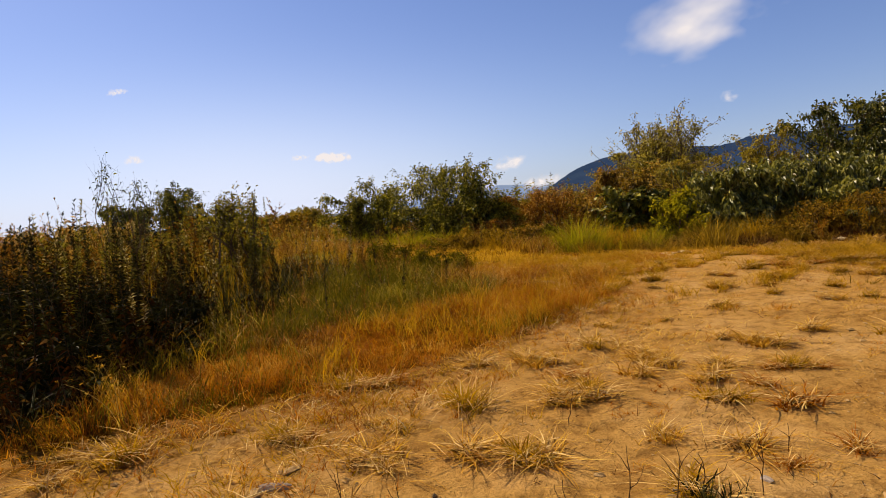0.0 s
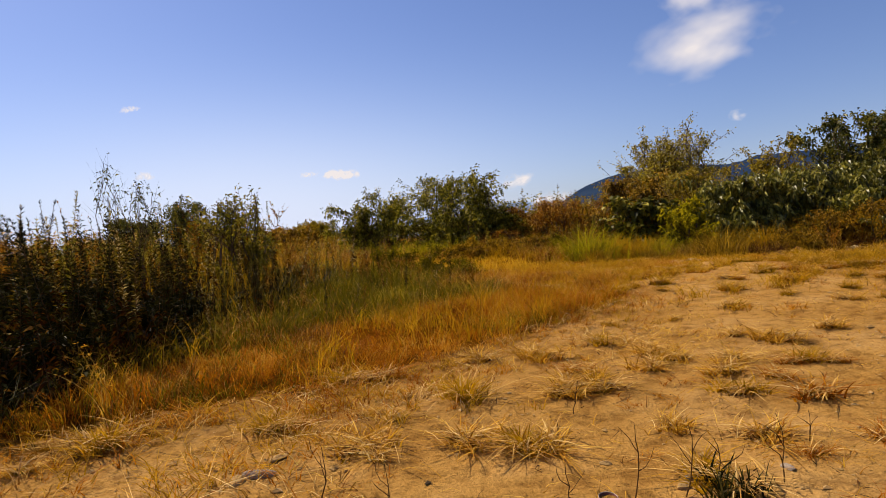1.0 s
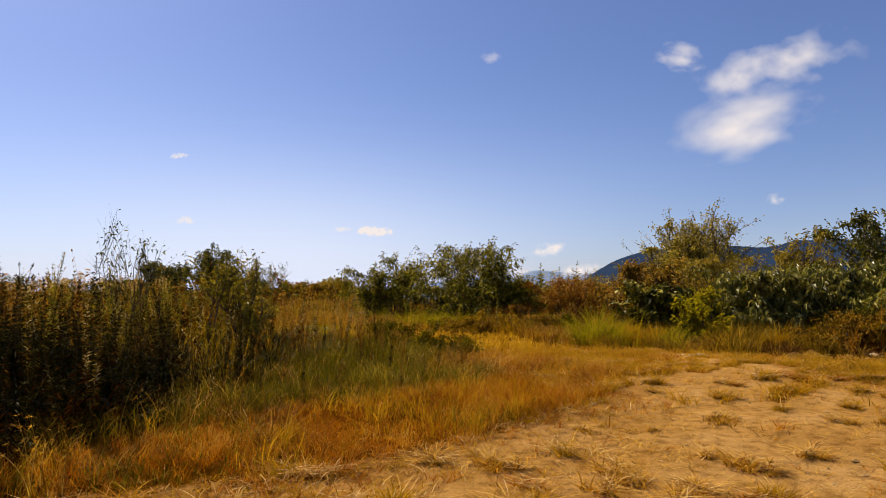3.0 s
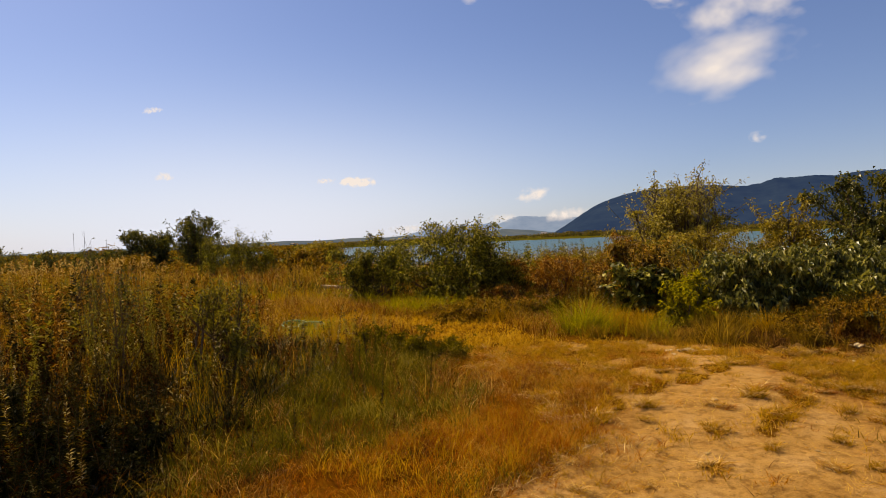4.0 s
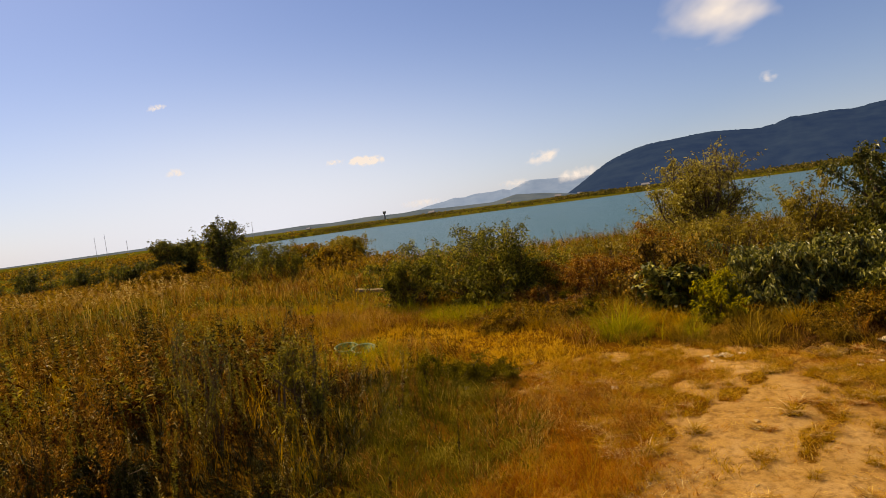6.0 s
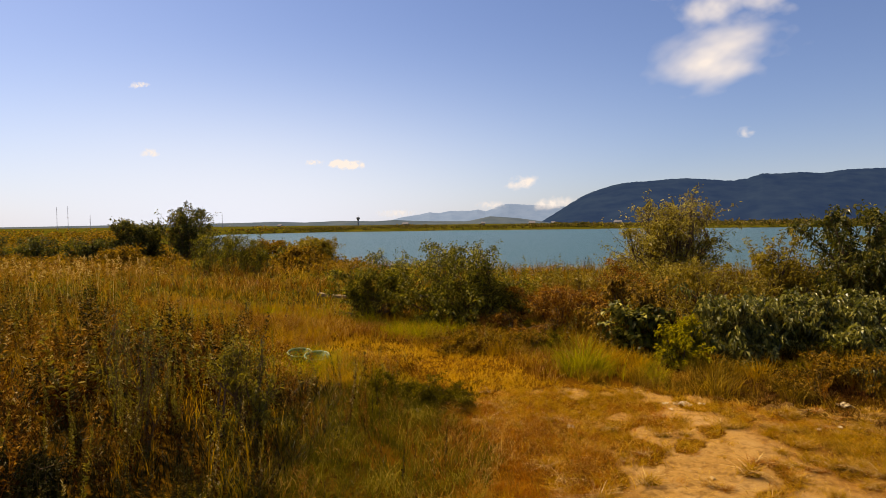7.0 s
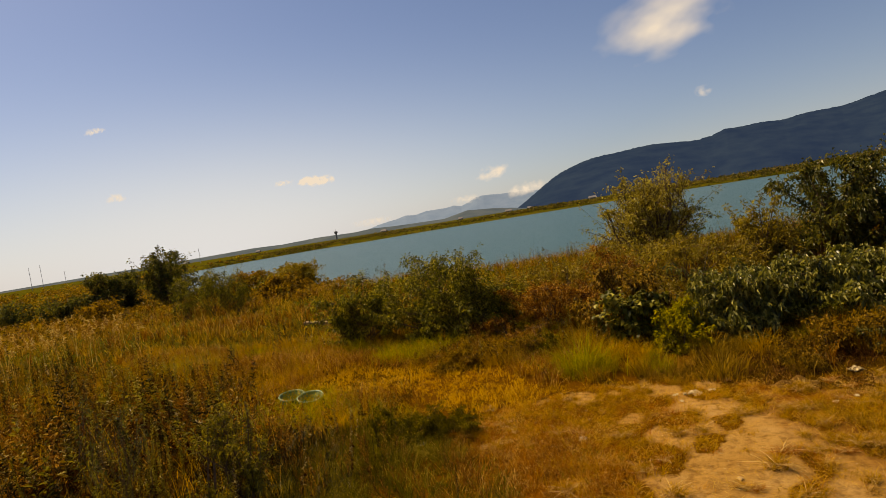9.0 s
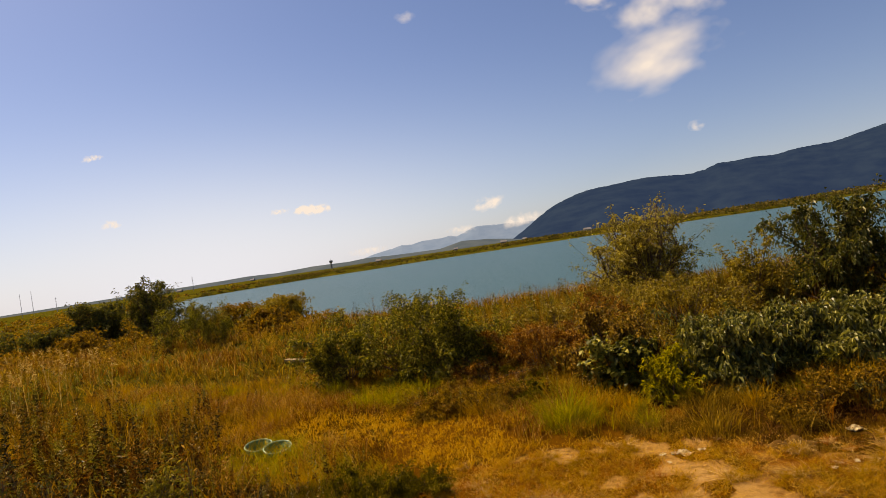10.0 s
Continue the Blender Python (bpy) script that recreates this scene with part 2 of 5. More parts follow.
def tubes(A, B, ra, rb, sides=5):
    A, B = np.asarray(A, float), np.asarray(B, float)
    n = len(A)
    d = unit(B - A)
    ref = np.where(np.abs(d[:, 2:]) > 0.9, np.array([[1.0, 0, 0]]), np.array([[0, 0, 1.0]]))
    u = unit(np.cross(d, ref))
    v = np.cross(d, u)
    ang = np.arange(sides) * 2 * np.pi / sides
    ring = np.cos(ang)[None, :, None] * u[:, None] + np.sin(ang)[None, :, None] * v[:, None]
    lo = A[:, None] + ring * np.asarray(ra).reshape(-1, 1, 1)
    hi = B[:, None] + ring * np.asarray(rb).reshape(-1, 1, 1)
    V = np.concatenate([lo, hi], 1).reshape(-1, 3)
    t = []
    for k in range(sides):
        j = (k + 1) % sides
        t += [(k, j, sides + j), (k, sides + j, sides + k)]
    return V, (np.arange(n)[:, None, None] * 2 * sides + np.array(t)[None]).reshape(-1, 3)


def limb(A, B, r0, r1, rng, steps=5, bend=0.1, sides=6):
    """A bent, tapering limb from A to B."""
    A, B = np.asarray(A, float), np.asarray(B, float)
    s = np.linspace(0, 1, steps + 1)[:, None]
    off = rng.normal(0, bend * np.linalg.norm(B - A), 3)
    wob = rng.normal(0, bend * 0.25 * np.linalg.norm(B - A), (steps + 1, 3))
    wob[0] = wob[-1] = 0
    P = A + (B - A) * s + off * np.sin(np.pi * s) + wob
    r = (r0 + (r1 - r0) * s).ravel()
    return tubes(P[:-1], P[1:], r[:-1], r[1:], sides), P


def inside(poly, x, y):
    """Which of the points lie in the polygon."""
    p = np.array(poly, float)
    hit = np.zeros(np.shape(x), bool)
    for (x0, y0), (x1, y1) in zip(p, np.roll(p, -1, 0)):
        if y0 != y1:
            hit ^= ((y0 > y) != (y1 > y)) & (x < (x1 - x0) * (y - y0) / (y1 - y0) + x0)
    return hit


def depth_in(poly, x, y):
    """Distance to the polygon's edge, above zero inside it."""
    p = np.array(poly, float)
    d = np.full(np.shape(x), 1e9)
    for a, b in zip(p, np.roll(p, -1, 0)):
        e = b - a
        s = np.clip(((x - a[0]) * e[0] + (y - a[1]) * e[1]) / (e @ e), 0, 1)
        d = np.minimum(d, np.hypot(x - a[0] - s * e[0], y - a[1] - s * e[1]))
    return np.where(inside(poly, x, y), d, -d)


def step(a, b, v):
    s = np.clip((v - a) / (b - a), 0, 1)
    return s * s * (3 - 2 * s)


def wave(x, y, scale, seed=0):
    """Smooth unevenness about -1 to 1 from a few crossed waves."""
    r = rs(900 + seed)
    out = 0
    for k in range(7):
        a, f, ph = r.uniform(0, 2 * np.pi), scale * r.uniform(0.6, 2.2), r.uniform(0, 6.28)
        out = out + np.sin((x * np.cos(a) + y * np.sin(a)) * f + ph + 0.7 * np.sin(f * 0.6 * (x * np.sin(a) - y * np.cos(a))))
    return out / 4.0


def scatter(rng, poly, per_m2, dens=None):
    p = np.array(poly, float)
    (x0, y0), (x1, y1) = p.min(0), p.max(0)
    n = int((x1 - x0) * (y1 - y0) * per_m2)
    x, y = rng.uniform(x0, x1, n), rng.uniform(y0, y1, n)
    keep = inside(poly, x, y)
    if dens is not None:
        keep &= rng.uniform(0, 1, n) < dens(x, y)
    return x[keep], y[keep]


def part(name, V, T, mat, parent, label="", smooth=False):
    ob = new(name, mesh_from(name, V, T, [mat], None, smooth))
    ob.parent = parent
    if label:
        tagged(ob, label)
    return ob


# ---------------------------------------------------------------- plan
SAND = [(-6, -8), (-5, 0.5), (-2.8, 3.1), (-0.87, 4.6), (0.08, 5.4), (1.3, 7.2), (1.4, 9.0), (0.6, 11.0), (-0.7, 12.6), (-0.4, 13.5), (1.5, 14.1), (3.3, 14.4),
        (5.7, 13.4), (7.5, 12.3), (10, 11.4), (18, 10), (20, -8)]
RUSTY = [(-2.9, 3.4), (-0.9, 4.7), (0.1, 5.5), (1.4, 7.3), (2.0, 8.6), (2.0, 10.5), (1.2, 12.6), (-0.6, 13.2), (-0.9, 12.0), (0.3, 10.0), (-0.2, 8.0), (-1.0, 7.0), (-2.2, 6.1),
         (-2.7, 5.2), (-2.8, 4.2)]
DIRT = [(5.2, 9.0), (6.5, 8.2), (9, 8.0), (14, 8.5), (12, 11.5), (7.4, 12.6), (5.8, 13.4), (4.8, 12.2)]
# FOOT: brown earth and dead grass, coloured darker for shade below the shrubs
FOOT = [(4.4, 14.6), (5.2, 13.5), (5.9, 12.3), (7.3, 11.3), (10, 10.2), (14, 9.2), (18, 10), (14, 14), (8, 15), (5, 15.2)]
LOW_LINE = [(-9.8, 30.6), (-9.2, 31.6), (-5.6, 29.6), (-3.6, 25.2), (-5.6, 24.6), (-7.4, 26.8)]
GREENS = [(-3.7, 4.4), (-2.75, 4.5), (-2.65, 5.2), (-2.1, 6.1), (-0.9, 7.0), (0.1, 8.0), (0.3, 10.0), (-0.9, 12.1), (-1.2, 13.4), (-3.2, 14.5), (-4.2, 11.5)]
WEEDS = [(-2.9, 3.0), (-2.75, 5.2), (-3.0, 6.8), (-2.75, 9.0), (-2.35, 10.5), (-3.0, 12.4), (-4.7, 13.8), (-5.9, 15.0), (-6.4, 17.2), (-8.6, 20.4), (-14, 24), (-26, 32), (-45, 44), (-50, 8), (-16, 1), (-6, 1.5)]
PATH_STRIP = [(-0.6, 13.2), (-1.6, 15.0), (-3.6, 16.4), (-5.4, 17.6), (-5.0, 18.9), (-2.4, 18.3), (0.3, 16.6), (1.4, 14.4)]
MEADOWS = [(-5.3, 13.9), (-3.4, 13.0), (-1.0, 13.6), (1.6, 14.4), (3.4, 14.8), (4.2, 17), (3, 21), (-1, 22), (-6, 25), (-12, 27), (-18, 28), (-14, 24), (-9.8, 20.2), (-7.2, 16.4)]
BACK = [(-18, 28), (-12, 27), (-6, 25), (-1, 21), (3, 20), (5, 17), (9, 18), (14, 18), (30, 22), (34, 44), (18, 49), (0, 52), (-15, 60), (-30, 84), (-60, 100), (-80, 60), (-45, 44), (-26, 32)]
FRINGE = [(3.3, 14.2), (5.7, 13.2), (7.5, 12.1), (10, 11.2), (18, 10), (24, 14), (16, 17), (10, 16.4), (5, 17), (4, 16)]
LAKE = [(-48, 90), (-80, 150), (-124, 243), (-165, 330), (-120, 415), (0, 460), (83, 477), (215, 437), (354, 555), (760, 620), (1100, 400), (400, 66), (60, 50), (20, 51), (0, 54), (-15, 62), (-28, 75)]
WATER = -1.2


def ground_z(x, y):
    x, y = np.asarray(x, float), np.asarray(y, float)
    near = np.exp(-((np.hypot(x, y - 8) / 60) ** 2))
    z = 0.05 * wave(x, y, 0.5, 1) * near + 0.018 * wave(x, y, 2.3, 2) * near + 0.011 * wave(x, y, 8.0, 3) * near + 0.005 * wave(x, y, 17.0, 4) * near
    z = z + 0.12 * step(0, 3, -depth_in(SAND, x, y)) * near
    d = depth_in(LAKE, x, y)
    shore = step(-9, 5, d)
    far = step(230, 420, y) * step(0, 14, -d) * 1.2
    return z * (1 - shore) + far - 2.6 * shore


# ---------------------------------------------------------------- ground and water
def axis_steps(lo, hi, fine, grow, first, last):
    mid = np.arange(lo, hi + fine / 2, fine)
    up, dn, s = [hi], [lo], fine
    while up[-1] < last:
        s *= grow
        up.append(up[-1] + s)
    s = fine
    while dn[-1] > first:
        s *= grow
        dn.append(dn[-1] - s)
    return np.concatenate([np.array(dn[:0:-1]), mid, np.array(up[1:])])


def bare_tongue(x, y):
    """A worn tongue of smooth sand that runs up between the grass."""
    half = 1.3 - 0.25 * (y - 7)
    return step(0.35, -0.35, np.abs(x - 2.4 - 0.76 * (y - 8)) - half) * step(12.6, 11.4, y)


def thatch_mask(x, y):
    """Where dead grass mats the sand: none on the near sand, patches further off, and a worn tongue that stays bare."""
    bare = bare_tongue(x, y)
    m = 0.75 * wave(x, y, 4.4, 61) + 0.45 * wave(x, y, 1.4, 62) + 0.45 * step(8.5, 11, y) + 0.55 * step(2.6, 1.6, x) + 0.4 * step(1.2, 2.2, x - 2.4 - 0.76 * (y - 8)) * step(8.2, 10, y) - 0.5 * step(8.6, 7.2, y) * step(1.8, 2.8, x) - 0.12 - 1.5 * bare
    far = step(-0.15, 0.35, m) * step(5.0, 8.0, y) * (x > -2)
    matted = 0.75 * np.exp(-np.maximum(depth_in(SAND, x, y), 0) / 0.8) * step(1.2, -0.4, x) * (0.4 + 0.6 * step(-0.4, 0.5, wave(x, y, 1.9, 64)))
    return np.maximum(far, matted * (depth_in(SAND, x, y) > 0) * step(1.2, 2.0, y)) * (1 - inside(FOOT, x, y))


def build_ground():
    xs = axis_steps(-4.0, 7.0, 0.11, 1.12, -4600, 4600)
    ys = axis_steps(1.5, 13.0, 0.11, 1.09, -900, 4700)
    X, Y = np.meshgrid(xs, ys)
    x, y = X.ravel(), Y.ravel()
    V = np.stack([x, y, ground_z(x, y)], 1)
    nx, ny = len(xs), len(ys)
    i = (np.arange(ny - 1)[:, None] * nx + np.arange(nx - 1)[None]).ravel()
    T = np.concatenate([np.stack([i, i + 1, i + nx + 1], 1), np.stack([i, i + nx + 1, i + nx], 1)])
    m, nt, b, _ = nodes_of("sandy_ground")
    sand = nt.nodes.new("ShaderNodeAttribute")
    sand.attribute_name = "sandy"
    rust = nt.nodes.new("ShaderNodeAttribute")
    rust.attribute_name = "rusty"
    n1, n2, n3, n4 = noise_of(nt, 0.9, 5), noise_of(nt, 7.0, 6), noise_of(nt, 60.0, 4), noise_of(nt, 260.0, 2)
    sandy = ramp(nt, n1, [(0.3, (0.31, 0.158, 0.038)), (0.5, (0.385, 0.211, 0.057)), (0.7, (0.455, 0.272, 0.1))])
    sandy = mixed(nt, 0.55, sandy, ramp(nt, n2, [(0.36, (0.34, 0.27, 0.2)), (0.52, (1, 1, 1)), (0.75, (1.12, 1.15, 1.25))]), "MULTIPLY")
    sandy = mixed(nt, 0.5, sandy, ramp(nt, n3, [(0.35, (0.55, 0.5, 0.45)), (0.55, (1, 1, 1)), (0.75, (1.0, 1.0, 1.0))]), "MULTIPLY")
    soil = ramp(nt, n2, [(0.3, (0.03, 0.0145, 0.0014)), (0.55, (0.07, 0.033, 0.0028)), (0.75, (0.115, 0.057, 0.006))])
    rusty = ramp(nt, n2, [(0.3, (0.085, 0.025, 0.0016)), (0.55, (0.155, 0.052, 0.003)), (0.75, (0.23, 0.09, 0.007))])
    edge = math_node(nt, "ADD", sand.outputs["Fac"], math_node(nt, "MULTIPLY", math_node(nt, "SUBTRACT", n2, 0.5), 1.3))
    edge = math_node(nt, "MULTIPLY_ADD", edge, 2.5, True)
    nt.nodes[-1].inputs[2].default_value = -0.75
    rmask = math_node(nt, "MULTIPLY", rust.outputs["Fac"], n1, True)
    rmask = math_node(nt, "MULTIPLY", rmask, 1.7, True)
    col = mixed(nt, edge, soil, sandy)
    col = mixed(nt, rmask, col, rusty)
    worn = nt.nodes.new("ShaderNodeAttribute")
    worn.attribute_name = "thatchy"
    patchy = math_node(nt, "ADD", worn.outputs["Fac"], math_node(nt, "MULTIPLY", math_node(nt, "SUBTRACT", n2, 0.5), 2.2))
    patchy = math_node(nt, "MULTIPLY", math_node(nt, "SUBTRACT", patchy, 0.3, True), 2.2, True)
    col = mixed(nt, patchy, col, (0.105, 0.042, 0.0034))
    lush = nt.nodes.new("ShaderNodeAttribute")
    lush.attribute_name = "lush"
    n5 = noise_of(nt, 0.05, 6)
    col = mixed(nt, lush.outputs["Fac"], col, ramp(nt, n5, [(0.3, (0.034, 0.033, 0.003)), (0.5, (0.062, 0.055, 0.005)), (0.7, (0.1, 0.076, 0.008))]))
    nt.links.new(col, b.inputs["Base Color"])
    b.inputs["Roughness"].default_value = 0.95
    b.inputs["Specular IOR Level"].default_value = 0.0
    h = math_node(nt, "ADD", math_node(nt, "MULTIPLY", n2, 1.0), math_node(nt, "ADD", math_node(nt, "MULTIPLY", n3, 0.5), math_node(nt, "MULTIPLY", n4, 0.15)))
    bump(nt, b, h, 0.9, 0.05)
    me = mesh_from("ground", V, T, [m], None, True)
    for key, poly, soft in (("sandy", (SAND,), 0.8), ("rusty", (RUSTY, DIRT), 0.7)):
        mask = np.max([step(-soft, soft, depth_in(p, x, y)) for p in poly], 0) * (1 - step(-0.3, 0.4, depth_in(FOOT, x, y)))
        me.attributes.new(key, "FLOAT", "POINT").data.foreach_set("value", mask.astype(np.float32))
    me.attributes.new("thatchy", "FLOAT", "POINT").data.foreach_set("value", thatch_mask(x, y).astype(np.float32))
    me.attributes.new("lush", "FLOAT", "POINT").data.foreach_set("value", step(14, 40, np.hypot(x, y) - 4).astype(np.float32))
    tagged(new("ground", me), "dry sandy ground with tan sand, brown soil and worn bare patches", "ground", kind="structure")


def build_water():
    m, nt, b, _ = nodes_of("lake_water")
    b.inputs["Base Color"].default_value = (0.032, 0.08, 0.09, 1)
    b.inputs["Roughness"].default_value = 0.32
    b.inputs["Specular IOR Level"].default_value = 0.16
    b.inputs["IOR"].default_value = 1.33
    tc = nt.nodes.new("ShaderNodeTexCoord")
    n = nt.nodes.new("ShaderNodeTexNoise")
    n.inputs["Scale"].default_value, n.inputs["Detail"].default_value = 1.6, 5
    mp = nt.nodes.new("ShaderNodeMapping")
    mp.inputs["Scale"].default_value = (0.6, 1.4, 1)
    nt.links.new(tc.outputs["Object"], mp.inputs[0])
    nt.links.new(mp.outputs[0], n.inputs["Vector"])
    bump(nt, b, n.outputs["Fac"], 0.8, 0.25)
    xs, ys = np.linspace(-220, 1150, 60), np.linspace(40, 660, 40)
    X, Y = np.meshgrid(xs, ys)
    V = np.stack([X.ravel(), Y.ravel(), np.full(X.size, WATER)], 1)
    i = (np.arange(39)[:, None] * 60 + np.arange(59)[None]).ravel()
    T = np.concatenate([np.stack([i, i + 1, i + 61], 1), np.stack([i, i + 61, i + 60], 1)])
    tagged(new("water", mesh_from("water", V, T, [m])), "calm blue-grey lake water with fine ripples", "water", kind="structure")


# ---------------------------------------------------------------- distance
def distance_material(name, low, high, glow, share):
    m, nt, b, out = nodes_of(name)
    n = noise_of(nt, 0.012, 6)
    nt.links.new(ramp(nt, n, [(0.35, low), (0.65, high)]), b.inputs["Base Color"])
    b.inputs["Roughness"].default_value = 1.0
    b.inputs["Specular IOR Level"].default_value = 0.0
    # blue emission imitates haze between here and the far land
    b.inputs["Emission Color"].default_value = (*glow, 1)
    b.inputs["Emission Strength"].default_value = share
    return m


def ridge(name, profile, y, back, mat, seed, label, rough):
    """A mountain ridge: foot, slope and crest, with spurs and gullies."""
    px, pz = np.array(profile, float).T
    xs = np.linspace(px[0], px[-1], 420)
    top = np.interp(xs, px, pz)
    crest = np.minimum(top / 60, 1) * rough * 0.11 * (wave(xs, 0 * xs, 0.13, seed + 5) + rs(seed).normal(0, 0.4, len(xs)))
    rows = []
    rng = rs(seed)
    for k in range(14):
        s = k / 13
        z = top * (s ** 0.85) + crest * s**30 + 0.45 * rough * (wave(xs, 0 * xs + s * 900, 0.02, seed) * 0.6 + wave(xs, 0 * xs + s * 400, 0.08, seed + 1) * 0.4) * (0.25 + s * 0.2) * np.minimum(top / 60, 1)
        yy = y + back * (s - 1) + back * 0.12 * wave(xs, 0 * xs + s * 50, 0.012, seed + 2) * (1 - s)
        rows.append(np.stack([xs * (yy / y), yy, np.maximum(z, -5) if k else 0 * z - 8], 1))
    rows.append(np.stack([xs * 1.1, np.full(len(xs), y + back), 0 * xs - 8], 1))
    V = np.concatenate(rows)
    n = len(xs)
    i = (np.arange(len(rows) - 1)[:, None] * n + np.arange(n - 1)[None]).ravel()
    T = np.concatenate([np.stack([i, i + 1, i + n + 1], 1), np.stack([i, i + n + 1, i + n], 1)])
    tagged(new(name, mesh_from(name, V, T, [mat], None, True)), label, "mountain", kind="structure")


def cloud(size, place, seed, label, thick=1.0, stretch=1.0, tilt=0):
    """A far cloud sheet with ragged edges, turned to face the shore."""
    w, h = size
    xs, zs = np.linspace(-0.5, 0.5, 14), np.linspace(-0.5, 0.5, 10)
    X, Z = np.meshgrid(xs, zs)
    V = np.stack([X.ravel() * w, 30 * np.cos(X.ravel() * 3) * np.cos(Z.ravel() * 3), Z.ravel() * h], 1)
    i = (np.arange(9)[:, None] * 14 + np.arange(13)[None]).ravel()
    T = np.concatenate([np.stack([i, i + 1, i + 15], 1), np.stack([i, i + 15, i + 14], 1)])
    m, nt, b, out = nodes_of("cloud_vapour_glow")
    tc = nt.nodes.new("ShaderNodeTexCoord")
    mp = nt.nodes.new("ShaderNodeMapping")
    mp.inputs["Location"].default_value = (seed * 3.1, seed * 1.7, 0)
    mp.inputs["Scale"].default_value = (1.9 * stretch * w / h, 1, 2.6)
    nt.links.new(tc.outputs["Generated"], mp.inputs[0])
    n = nt.nodes.new("ShaderNodeTexNoise")
    n.inputs["Scale"].default_value, n.inputs["Detail"].default_value, n.inputs["Roughness"].default_value = 1.0, 3, 0.45
    nt.links.new(mp.outputs[0], n.inputs["Vector"])
    sep = nt.nodes.new("ShaderNodeSeparateXYZ")
    nt.links.new(tc.outputs["Generated"], sep.inputs[0])

    def sq(o):
        c = math_node(nt, "SUBTRACT", o, 0.5)
        return math_node(nt, "MULTIPLY", c, c)

    r2 = math_node(nt, "ADD", sq(sep.outputs[0]), sq(sep.outputs[2]))
    fall = math_node(nt, "SUBTRACT", 1.0, math_node(nt, "MULTIPLY", r2, 4.4), True)
    a = math_node(nt, "MULTIPLY_ADD", math_node(nt, "ADD", math_node(nt, "MULTIPLY", fall, 0.5), n.outputs["Fac"]), 2.6, True)
    nt.nodes[-1].inputs[2].default_value = -1.85
    a = math_node(nt, "MULTIPLY", math_node(nt, "MULTIPLY", a, fall, True), thick, True)
    # emission takes the place of sunlight scattered in the cloud
    em = nt.nodes.new("ShaderNodeEmission")
    em.inputs[0].default_value, em.inputs[1].default_value = (0.97, 0.94, 0.93, 1), 0.58
    tr = nt.nodes.new("ShaderNodeBsdfTransparent")
    mx = nt.nodes.new("ShaderNodeMixShader")
    nt.links.new(a, mx.inputs[0])
    nt.links.new(tr.outputs[0], mx.inputs[1])
    nt.links.new(em.outputs[0], mx.inputs[2])
    nt.links.new(mx.outputs[0], out.inputs[0])
    ob = new("cloud", mesh_from("cloud", V, T, [m], None, True))
    ob.matrix_basis = pose(*place, 0, -tilt, 0)
    ob.visible_shadow = False
    tagged(ob, label, "cloud", "clouds in the sky", "structure")


